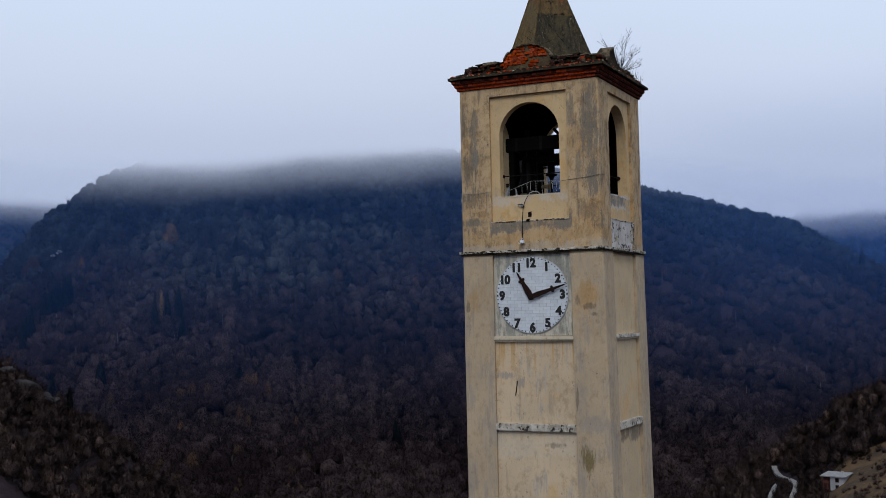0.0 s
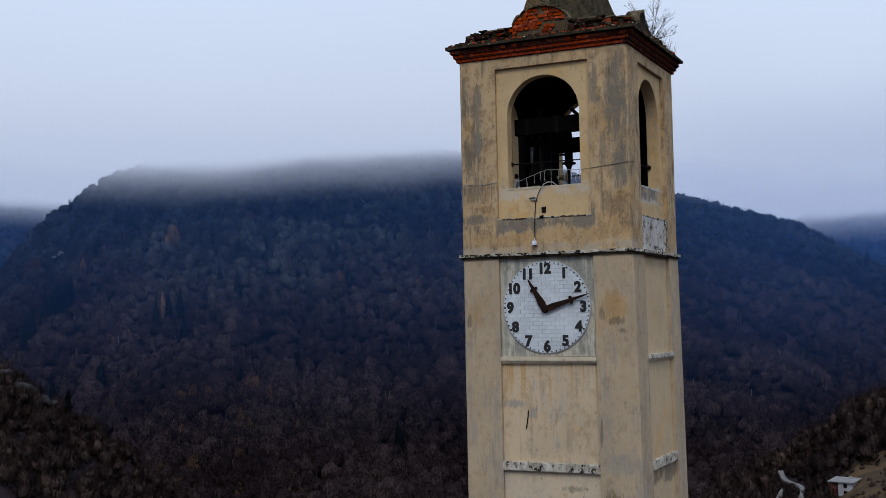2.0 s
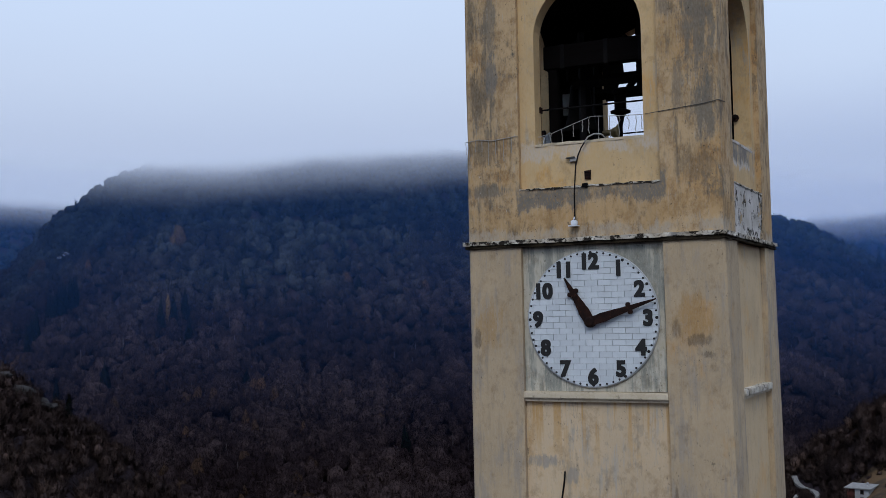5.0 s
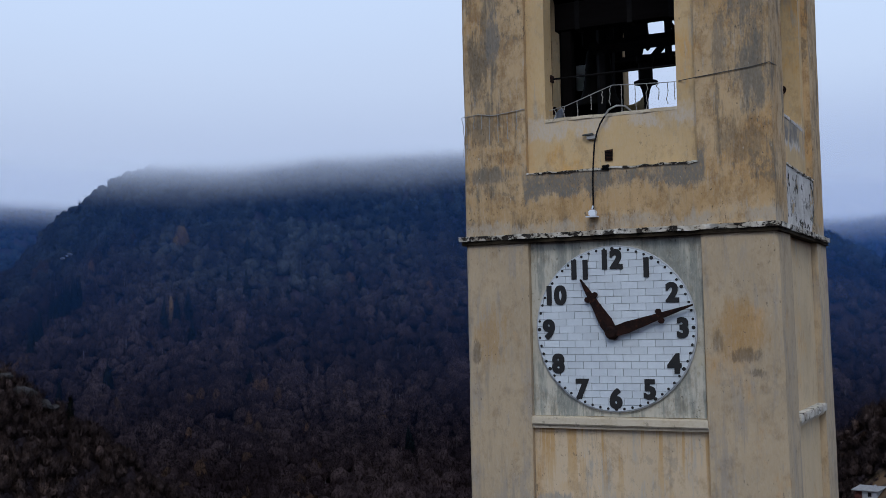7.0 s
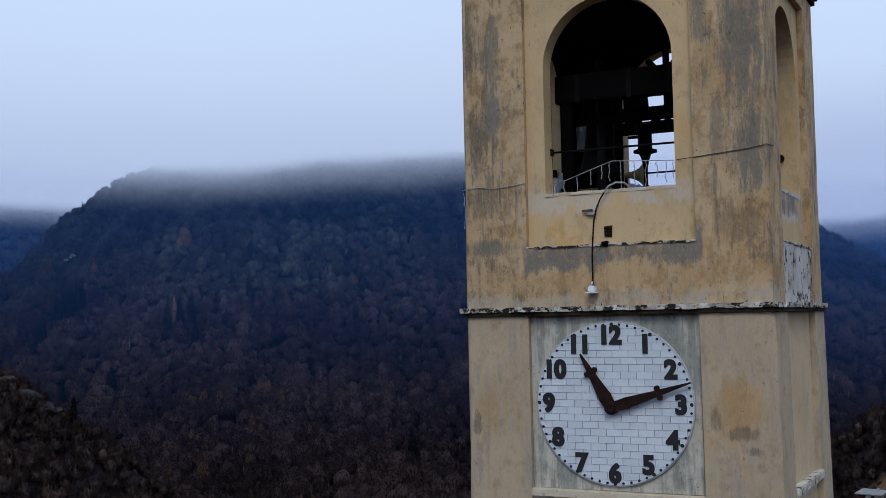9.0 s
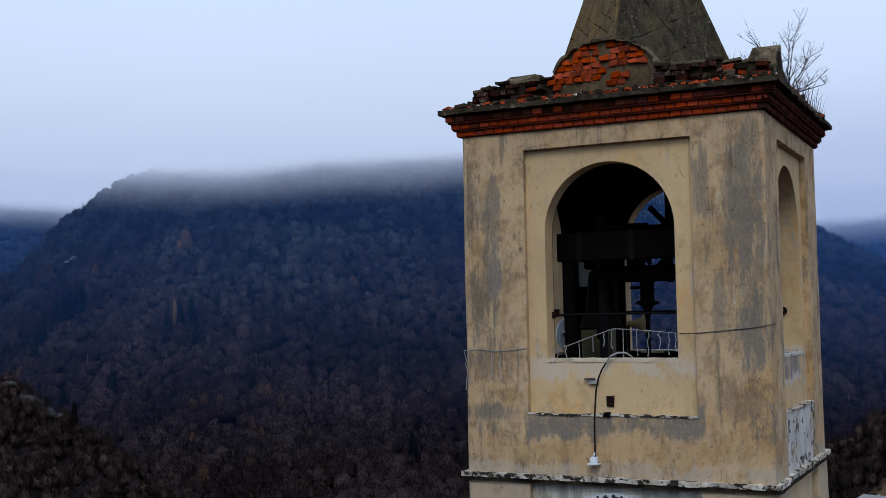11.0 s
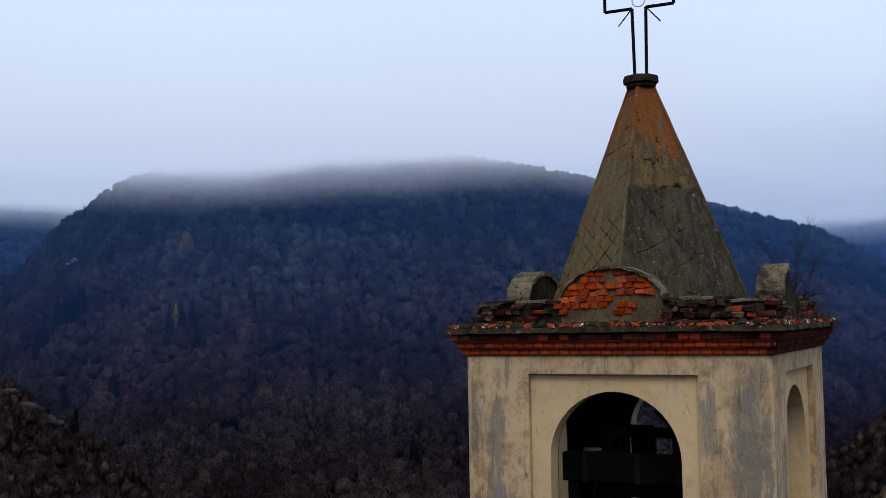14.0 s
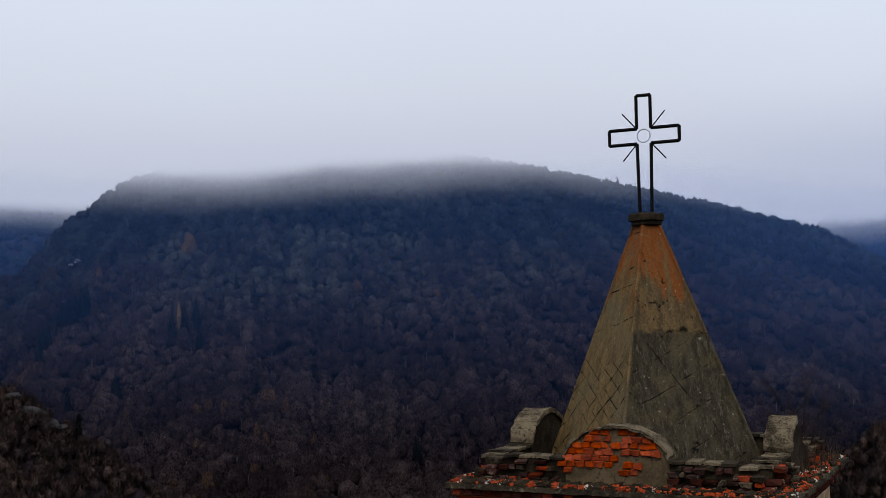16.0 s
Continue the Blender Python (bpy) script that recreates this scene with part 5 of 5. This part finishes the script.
part("rod", tube([(0.02, -0.01, 0.17), (0.012, -0.02, 0.05), (0.0, -0.02, -0.03), (-0.03, -0.015, -0.19)], 0.012, 6), IRON, crack)


def light_string(label, pts, drops, low, high, seed, material):
    """A thin wire with short hanging strands of tiny lamps."""
    ob = empty("light_string", pts[0], label, "light string", "icicle light strings")
    base = Vector(pts[0])
    p = [Vector(q) - base for q in pts]
    part("wire", tube(p, 0.0048, 5), material, ob)
    r = random.Random(seed)
    for t in drops:
        i = min(int(t * (len(p) - 1)), len(p) - 2)
        a = p[i].lerp(p[i + 1], t * (len(p) - 1) - i)
        n = r.uniform(low, high)
        strand = [a + Vector((noise.noise(Vector((seed, t * 9, s))) * 0.035, -0.004, -n * s / 5)) for s in range(6)]
        part("strand", tube(strand, 0.0040, 4), material, ob)
        for s in range(1, 6):
            bm = lathe([(0.004, -0.012), (0.0072, 0.0), (0.004, 0.012)], 5)
            bmesh.ops.translate(bm, verts=list(bm.verts), vec=strand[s])
            part("lamp", bm, material, ob)


light_string("dark wire with hanging lamp strands on the pilaster", [(-1.80, 0.02, 17.30), (-1.815, -0.012, 17.42), (-1.6, -0.014, 17.44), (-1.4, -0.014, 17.41), (-1.2, -0.014, 17.43), (-1.0, -0.014, 17.45)], [0.05, 0.27, 0.35, 0.45, 0.55, 0.66, 0.78, 0.9], 0.14, 0.38, 2, WIRE)
light_string("pale icicle lights drooping across the arch sill", [(-0.74, 0.10, 17.42), (-0.55, 0.16, 17.47), (-0.25, 0.20, 17.58), (0.0, 0.20, 17.66), (0.3, 0.20, 17.64), (0.55, 0.16, 17.62), (0.76, 0.10, 17.60)], [0.06, 0.15, 0.24, 0.33, 0.42, 0.48, 0.56, 0.65, 0.74, 0.83, 0.92, 0.99], 0.14, 0.32, 4, WIRE)
light_string("dark wire stretched along the pilaster", [(0.80, 0.075, 17.60), (1.0, -0.008, 17.60), (1.3, -0.012, 17.625), (1.6, -0.012, 17.65), (1.80, -0.012, 17.68), (1.815, 0.3, 17.70)], [], 0.1, 0.2, 6, DARKWIRE)


# ---- woods, house and cloud ----
def round_template():
    """The corners and triangles of a fine round net, from which the crowns are bulged."""
    bm = bmesh.new()
    bmesh.ops.create_icosphere(bm, subdivisions=2, radius=1)
    v = np.array([p.co[:] for p in bm.verts])
    f = np.array([[p.index for p in t.verts] for t in bm.faces])
    bm.free()
    return v, f


NET, NET_FACES = round_template()


def crowns(name, az, r, height, width, count, size, material, label, category, seed, cone=False, twiggy=0.45, core=1.0):
    """Many trees, joined into one: each crown is a bulging bush of twigs, uneven all round, with thin sprays that stick out of it."""
    rs = np.random.RandomState(seed)
    n = len(az)
    base = place(az, r)
    v = NET[None, :, :].repeat(n, 0)
    bulge = np.ones((n, len(NET)))
    for k in range(5):
        d = rs.normal(0, 1, (n, 1, 3)) * (1.6 + 0.8 * k)
        bulge += 0.15 * np.sin((v * d).sum(2) + rs.uniform(0, math.tau, (n, 1)))
    taper = np.clip(1.15 - (v[:, :, 2] + 1) * 0.53, 0.06, 1.2) if cone else 1.0 - 0.12 * v[:, :, 2]
    body = v * bulge[:, :, None] * core
    body[:, :, :2] *= taper[:, :, None] if cone else np.stack([taper, taper], 2)
    half = np.stack([width * 0.5, width * 0.5, height * 0.47], 1)[:, None, :]
    shell = base[:, None, :] + body * half + np.array([0, 0, 1.0]) * (height * 0.5)[:, None, None]
    puff = body / half
    puff[:, :, 2] += 0.1 * np.abs(puff).max(2)
    puff /= np.linalg.norm(puff, axis=2, keepdims=True)
    # sprays of twigs
    many = max(8, int(count * twiggy))
    tree = np.repeat(np.arange(n), many)
    total = len(tree)
    at = rs.randint(0, len(NET), total)
    root, out = shell[tree, at], puff[tree, at]
    scale = size * rs.uniform(0.6, 1.6, total) * (width[tree] / np.mean(width))
    along = out * 0.7 + np.array([0, 0, -0.25 if cone else 0.75]) + rs.normal(0, 0.3, (total, 3))
    along /= np.linalg.norm(along, axis=1, keepdims=True)
    side = np.cross(along, rs.normal(0, 1, (total, 3)))
    side /= np.linalg.norm(side, axis=1, keepdims=True)
    root = root + rs.normal(0, 0.10, (total, 3)) * width[tree][:, None] + out * ((1 - core) * 0.5 * rs.uniform(0, 1, total) * width[tree])[:, None]
    long, wide = along * (scale * 1.7)[:, None], side * (scale * 0.15)[:, None]
    sprays = np.stack([root - wide - long * 0.4, root + wide - long * 0.4, root + long], 1).reshape(-1, 3)
    verts = np.concatenate([shell.reshape(-1, 3), sprays])
    swell = np.concatenate([puff.reshape(-1, 3), np.repeat(out, 3, axis=0)])
    first = len(NET) * np.arange(n)[:, None, None]
    index = np.concatenate([(NET_FACES[None] + first).reshape(-1, 3), n * len(NET) + np.arange(total * 3).reshape(-1, 3)])
    # relief shading put into tree tones: paler on the spurs, darker in gullies
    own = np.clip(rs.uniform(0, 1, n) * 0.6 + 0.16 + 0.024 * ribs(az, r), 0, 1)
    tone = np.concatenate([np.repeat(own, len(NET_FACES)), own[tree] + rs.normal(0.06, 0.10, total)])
    me = bpy.data.meshes.new(name)
    me.vertices.add(len(verts))
    me.vertices.foreach_set("co", verts.astype(np.float32).ravel())
    me.loops.add(index.size)
    me.loops.foreach_set("vertex_index", index.astype(np.int32).ravel())
    me.polygons.add(len(index))
    me.polygons.foreach_set("loop_start", np.arange(0, index.size, 3, dtype=np.int32))
    me.update(calc_edges=True)
    layer = me.attributes.new("tone", "FLOAT", "FACE")
    layer.data.foreach_set("value", np.clip(tone, 0, 1).astype(np.float32))
    layer = me.attributes.new("swell", "FLOAT_VECTOR", "POINT")
    layer.data.foreach_set("vector", swell.astype(np.float32).ravel())
    me.materials.append(material)
    return tagged(new(name, me), label, category, kind="stuff")


rs = np.random.RandomState(77)
N = 6400
az, r = rs.uniform(-23.5, 23.5, N), rs.uniform(485, 690, N)
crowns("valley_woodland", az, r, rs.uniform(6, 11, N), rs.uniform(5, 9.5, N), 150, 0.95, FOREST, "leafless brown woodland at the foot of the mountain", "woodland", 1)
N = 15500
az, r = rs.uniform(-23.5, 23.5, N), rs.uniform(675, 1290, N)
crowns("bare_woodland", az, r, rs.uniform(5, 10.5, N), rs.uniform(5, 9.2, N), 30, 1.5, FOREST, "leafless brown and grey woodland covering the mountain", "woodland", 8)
N = 80
az = np.concatenate([rs.normal(-12, 4, 44), rs.uniform(-21.2, -20.2, 14), rs.uniform(-20.2, -19.2, 12), rs.uniform(-22, 22, N - 70)])
r = np.concatenate([rs.uniform(520, 680, 44), rs.uniform(800, 822, 14), rs.uniform(970, 1000, 12), rs.uniform(520, 1150, N - 70)])
crowns("rusty_trees", az, r, rs.uniform(8, 14, N), rs.uniform(4, 7, N), 120, 0.8, RUSTY, "scattered trees with rust-coloured leaves on the mountain", "woodland", 2)
N = 700
az, r = rs.uniform(-23, 22, N), rs.uniform(560, 1150, N)
crowns("pale_trunks", az, r, rs.uniform(7, 12, N), rs.uniform(0.3, 0.8, N), 4, 0.42, PALE_BARK, "pale bare trunks standing among the woods", "trees", 9)
N = 90
az = np.concatenate([rs.uniform(-19.3, -17.75, 24), rs.uniform(-20.15, -19.65, 9), rs.uniform(-22, 22, N - 33)])
r = np.concatenate([824 + (az[:24] + 19.3) * 16 + rs.normal(0, 2, 24), rs.normal(822, 3, 9), rs.uniform(560, 1240, N - 33)])
crowns("dark_conifers", az, r, np.where(np.arange(N) < 33, rs.uniform(22, 29, N), rs.uniform(14, 19, N)), rs.uniform(5.5, 7.5, N), 170, 1.2, CONIFER, "dark conifers among the bare woods", "conifers", 3, cone=True)
N = 2600
az, r = np.concatenate([rs.uniform(-24, -17, N // 2), rs.uniform(15, 24, N - N // 2)]), rs.uniform(1300, 2420, N)
crowns("far_woodland", az, r, rs.uniform(9, 14, N), rs.uniform(9, 14, N), 14, 4.5, FOREST, "bare woods on the farther ridges", "woodland", 4)
N = 700
az, r = rs.uniform(-24, -11.5, N), rs.uniform(300, 440, N)
crowns("spur_woodland", az, r, rs.uniform(3, 6.5, N), rs.uniform(3, 6.5, N), 120, 0.6, SCRUB, "bare scrub and trees on the rocky spur", "woodland", 5, twiggy=2.2, core=0.62)
N = 420
az, r = rs.uniform(10.8, 24, N), rs.uniform(385, 520, N)
keep = ~((az > 15.0) & (az < 17.4) & (r < 458)) & ~((az > 16) & (r < 402))
az, r = az[keep], r[keep]
N = len(az)
crowns("hillside_woodland", az, r, rs.uniform(5, 9, N), rs.uniform(4, 7, N), 160, 0.66, SCRUB, "bare trees on the hillside above the house", "woodland", 6, twiggy=2.2, core=0.62)
N = 9
az, r = rs.uniform(17.8, 23.5, N), rs.uniform(415, 465, N)
crowns("hillside_rusty_trees", az, r, rs.uniform(3.5, 6, N), rs.uniform(2.2, 3.6, N), 150, 0.45, RUSTY, "rust-brown trees on the hillside by the house", "woodland", 7, twiggy=2.2, core=0.62)
N = 900
az, r = rs.uniform(15.2, 24, N), rs.uniform(300, 410, N)
keep = ~((np.abs(az - 18.5) < 1.0) & (np.abs(r - 384) < 12)) & ~((az < 17.0) & (r > 376))
az, r = az[keep], r[keep]
N = len(az)
crowns("meadow_scrub", az, r, rs.uniform(0.5, 1.8, N), rs.uniform(0.8, 2.2, N), 40, 0.26, SCRUB, "low brown scrub in the winter meadow", "scrub", 10, twiggy=2.2, core=0.62)


def lone_tree(name, az, r, height, width, material, label, category, cone):
    p = place(np.array([az]), np.array([r]))[0]
    thing = empty(name, p, label, category)
    part("trunk", tube([(0, 0, -0.5), (0.05, 0, height * 0.35), (0, 0, height * 0.75)], 0.18, 6, 0.4), BARK, thing)
    ob = crowns("crown", np.array([az]), np.array([r]), np.array([height]), np.array([width]), 700, 0.55, material, "", "", int(r + az * 10) % 1000, cone)
    ob.data.transform(Matrix.Translation(-Vector(p)))
    ob.parent = thing
    del ob["kind"]


for az, r, h in ((-12.95, 776, 29), (-14.1, 766, 25), (-13.5, 770, 22), (-18.0, 425, 11)):
    lone_tree("conifer", az, r, h, h * 0.30, CONIFER, "dark slender conifer on the slope", "conifer", True)
for az, r, h, w, spire in ((-13.75, 774, 21, 6.0, True), (-13.2, 884, 19, 10.0, False), (-13.55, 876, 14, 5.0, False)):
    lone_tree("golden_larch", az, r, h, w, GOLD, "golden autumn larch among bare trees", "tree", spire)

# scrub beside the road
N = 1500
az, r = rs.uniform(12.3, 18.0, N), rs.uniform(372, 470, N)
lanes = (np.interp(r, (380, 405, 411, 416, 424, 431, 437, 444, 454), (16.2, 16.45, 16.64, 16.70, 16.58, 16.38, 16.16, 15.92, 15.73)), np.interp(r, (385, 405, 418, 426, 431, 434, 438), (15.3, 15.35, 15.44, 15.55, 15.68, 15.9, 16.2)))
keep = (np.abs(az - lanes[0]) > 0.25) & ((np.abs(az - lanes[1]) > 0.25) | (r > 440))
az, r = az[keep], r[keep]
N = len(az)
crowns("roadside_scrub", az, r, rs.uniform(1.2, 2.6, N), rs.uniform(2, 3.5, N), 70, 0.42, SCRUB, "low brown scrub beside the road", "scrub", 11, twiggy=2.2, core=0.62)

# rock outcrops on the spur
for i, (az, r, s) in enumerate(((-19.9, 405, 3.2), (-19.3, 403, 2.6), (-19.0, 402, 2.2), (-20.8, 408, 2.4), (-18.8, 404, 1.8), (-18.75, 985, 1.7), (-18.55, 990, 1.1), (-18.42, 992, 1.6))):
    bm = bmesh.new()
    bmesh.ops.create_icosphere(bm, subdivisions=3, radius=1)
    for v in bm.verts:
        v.co = v.co * (1 + 0.35 * noise.noise(v.co * 1.6 + Vector((i * 5, 0, 0))))
        v.co.z = round(v.co.z * 4) / 4 * 0.5 + v.co.z * 0.1
        v.co *= s
        v.co.x *= 1.5
    ob = tagged(new("rock_outcrop", mesh_of("rock_outcrop", bm, STONE if r < 500 else PALE_ROCK)), "grey layered rock outcrop on the slope", "rock", "rock outcrops")
    ob.location = place(np.array([az]), np.array([r]), 4.0 if r < 500 else 11.0)[0]
    ob.rotation_euler = (0, 0.25, i)


def house(az, r, turn):
    p = place(np.array([az]), np.array([r]))[0]
    thing = empty("farmhouse", (p[0], p[1], p[2] - 0.9), "small whitewashed farmhouse with a pale slab roof", "house")
    thing.rotation_euler = (0, 0, AHEAD - radians(az) + turn)
    thing.scale = (0.86, 0.86, 0.86)
    bm = bmesh.new()
    box(bm, -1.2, 4.0, -2.8, 2.8, 0, 5.2)
    part("wall", bm, HOUSE_WALL, thing)
    bm = bmesh.new()
    box(bm, -4.0, -1.2, -1.4, 2.8, 0, 5.2)
    part("porch_wall", bm, RED_WOOD, thing, "red-brown timber porch wall")
    for x in (-3.8, -2.4):
        bm = bmesh.new()
        box(bm, x - 0.12, x + 0.12, -2.75, -2.5, 0, 5.1)
        part("post", bm, RED_WOOD, thing)
    bm = bmesh.new()
    box(bm, -4.0, -1.2, -2.8, -1.4, 2.5, 2.7)
    box(bm, -4.0, -1.2, -2.8, -2.7, 2.7, 3.5)
    part("balcony", bm, RED_WOOD, thing)
    bm = bmesh.new()
    prism(bm, [(-4.8, 4.9), (4.9, 5.0), (4.9, 5.3), (-4.8, 5.2)], 0, 1)
    for v in bm.verts:
        v.co.y = -3.6 if v.co.y < 0.5 else 3.4
        v.co.z += 0.9 if v.co.y > 0 else 0
    part("roof", bm, HOUSE_ROOF, thing, "pale stone slab roof")
    bm = bmesh.new()
    box(bm, 1.5, 2.1, 0.8, 1.4, 5.4, 6.8)
    part("chimney", bm, HOUSE_WALL, thing)
    for x, z in ((1.4, 3.2), (1.4, 0.7)):
        win = part("window", bmesh.new(), None, thing)
        bm = bmesh.new()
        box(bm, x - 0.55, x + 0.55, -2.84, -2.80, z, z + 1.3)
        part("pane", bm, IRON, win)
        bm = bmesh.new()
        for a, b, c, d in ((x - 0.65, x - 0.55, z, z + 1.3), (x + 0.55, x + 0.65, z, z + 1.3), (x - 0.65, x + 0.65, z + 1.3, z + 1.4), (x - 0.65, x + 0.65, z - 0.1, z)):
            box(bm, a, b, -2.88, -2.79, c, d)
        part("frame", bm, RED_WOOD, win)
    bm = bmesh.new()
    box(bm, 4.0, 6.4, -1.8, 2.2, 0, 1.5)
    part("lean_to", bm, HOUSE_WALL, thing)


house(18.5, 384, radians(-25))



# the meadow round the house lies over the wooded ground as a thin layer
def patch(name, az0, az1, r0, r1, material, lift, label, category):
    cols, rows = np.linspace(az0, az1, 90), np.linspace(r0, r1, 70)
    ob = sheet(name, cols, rows, material, lift)
    return tagged(ob, label, category, kind="structure")


patch("meadow", 15.0, 24.0, 300, 408, MEADOW, 0.25, "brown winter meadow around the house", "meadow")


def lane(points, width, name, label):
    """A strip that lies on the ground along azimuths and distances."""
    bm = bmesh.new()
    fine = []
    for (a0, r0), (a1, r1) in zip(points, points[1:]):
        fine += [(a0 + (a1 - a0) * s / 8, r0 + (r1 - r0) * s / 8) for s in range(8)]
    fine.append(points[-1])
    pts = [Vector(place(np.array([a]), np.array([q]))[0]) + Vector((0, 0, 0.6)) for a, q in fine]
    last = None
    for i, p in enumerate(pts):
        d = (pts[min(i + 1, len(pts) - 1)] - pts[max(i - 1, 0)])
        side = Vector((-d.y, d.x, 0)).normalized() * width / 2
        now = [bm.verts.new(p + side), bm.verts.new(p - side), bm.verts.new(p - side - Vector((0, 0, 0.8))), bm.verts.new(p + side - Vector((0, 0, 0.8)))]
        if last:
            for k in range(4):
                bm.faces.new((last[k], last[(k + 1) % 4], now[(k + 1) % 4], now[k]))
        last = now
    return tagged(new(name, mesh_of(name, bm, PATH_GRIT)), label, "road", kind="structure")


lane([(15.70, 458), (15.73, 454), (15.80, 449), (15.92, 444), (16.16, 437), (16.38, 431), (16.58, 424), (16.70, 416), (16.64, 411), (16.45, 405), (16.30, 396), (16.2, 380)], 2.0, "road", "pale gravel road winding down past the house")
lane([(16.34, 432), (16.05, 433), (15.80, 434), (15.68, 431), (15.55, 426), (15.44, 418), (15.35, 405), (15.3, 385)], 1.7, "road", "pale gravel branch of the road")


# ---- low cloud and haze: thin curved veils ----
def veil(name, radius, low, top, material, label):
    """A tall curved veil; its second texture axis counts degrees above the given base line."""
    cols, rows = np.linspace(-32, 32, 65), np.linspace(0, 1, 48)
    verts, uvs, faces = [], [], []
    for a in cols:
        b = np.interp(a, *low)
        for q in rows:
            e = b - 4.5 + (top - b + 4.5) * q
            t = AHEAD - radians(a)
            verts.append((EYE0.x - radius * math.sin(t), EYE0.y + radius * math.cos(t), EYE0.z + radius * math.tan(radians(e))))
            uvs.append((a / 10, e - b))
    n = len(rows)
    for i in range(len(cols) - 1):
        for j in range(n - 1):
            faces.append((i * n + j, (i + 1) * n + j, (i + 1) * n + j + 1, i * n + j + 1))
    me = bpy.data.meshes.new(name)
    me.from_pydata(verts, [], faces)
    layer = me.uv_layers.new(name="veil")
    for loop in me.loops:
        layer.data[loop.index].uv = uvs[loop.vertex_index]
    me.materials.append(material)
    for poly in me.polygons:
        poly.use_smooth = True
    return tagged(new(name, me), label, "cloud", kind="structure")


def vapour(name, tint, fade, most, wisps, gone=None, glow=None):
    n = Nodes(name)
    t = n.t
    t.nodes.remove(n.b)
    uv = t.nodes.new("ShaderNodeTexCoord").outputs["UV"]
    up = n.axis(1, uv)
    if wisps:
        w = n.noise(1.0, 7, n.scaled(0.009, 0.009, 0.03), 0.58)
        up = n.calc("ADD", up, n.calc("MULTIPLY", n.calc("SUBTRACT", w, 0.5), wisps))
    if wisps:
        # thickens upwards without an end
        depth = n.calc("POWER", n.calc("MAXIMUM", n.calc("DIVIDE", n.calc("SUBTRACT", up, fade[0]), fade[1]), 0.0), 2.3)
        deck = n.calc("POWER", n.calc("MAXIMUM", n.calc("DIVIDE", n.calc("ADD", up, 0.45), fade[1] * 0.32), 0.0), 3.0)
        depth = n.calc("ADD", depth, deck)
        alpha = n.calc("SUBTRACT", 1.0, n.calc("EXPONENT", n.calc("MULTIPLY", depth, -1.0)))
    else:
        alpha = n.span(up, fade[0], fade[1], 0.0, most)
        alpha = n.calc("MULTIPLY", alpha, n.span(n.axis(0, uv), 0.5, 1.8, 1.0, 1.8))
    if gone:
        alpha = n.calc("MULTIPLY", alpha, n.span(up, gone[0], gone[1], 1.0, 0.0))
    clear, mixed = t.nodes.new("ShaderNodeBsdfTransparent"), t.nodes.new("ShaderNodeMixShader")
    if glow:
        # cloud brightness is emitted by the sheet itself, stronger higher up
        body = t.nodes.new("ShaderNodeEmission")
        n.put(body.inputs[0], n.mix(n.span(up, 0.0, 10.0), glow, tuple(c * k for c, k in zip(glow, (1.15, 1.19, 1.19)))))
    else:
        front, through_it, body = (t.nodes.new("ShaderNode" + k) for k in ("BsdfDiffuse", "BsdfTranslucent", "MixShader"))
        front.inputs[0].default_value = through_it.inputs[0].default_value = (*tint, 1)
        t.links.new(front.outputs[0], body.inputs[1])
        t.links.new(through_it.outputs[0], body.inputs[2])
    n.put(mixed.inputs[0], alpha)
    t.links.new(clear.outputs[0], mixed.inputs[1])
    t.links.new(body.outputs[0], mixed.inputs[2])
    t.links.new(mixed.outputs[0], t.nodes["Material Output"].inputs[0])
    return n.m


CLOUD = vapour("low_cloud", (0.96, 0.98, 1.0), (-2.0, 2.3), 1.0, 1.0, (32.0, 40.0), (0.555, 0.625, 0.780))
FAR_CLOUD = vapour("far_low_cloud", (0.96, 0.98, 1.0), (-1.5, 1.8), 1.0, 0.6, (32.0, 40.0), (0.555, 0.625, 0.780))
# haze put in as blue tint on clear sheets, denser to the right
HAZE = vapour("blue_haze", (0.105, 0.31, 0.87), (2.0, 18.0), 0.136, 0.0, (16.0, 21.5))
veil("low_cloud", 880, ((-32, -21, -17.5, -15, -13, -5, 0, 4, 10, 13, 17, 21, 32), (7.6, 7.45, 7.3, 7.2, 7.25, 7.7, 7.95, 7.95, 7.5, 6.9, 6.2, 5.9, 5.6)), 50.0, CLOUD, "pale low cloud lying on the mountain top")
veil("low_cloud", 1750, ((-32, -21, -15, 0, 13, 17, 21, 32), (5.65, 5.65, 5.4, 4.9, 4.45, 4.3, 4.3, 4.3)), 50.0, FAR_CLOUD, "pale low cloud behind the mountain")
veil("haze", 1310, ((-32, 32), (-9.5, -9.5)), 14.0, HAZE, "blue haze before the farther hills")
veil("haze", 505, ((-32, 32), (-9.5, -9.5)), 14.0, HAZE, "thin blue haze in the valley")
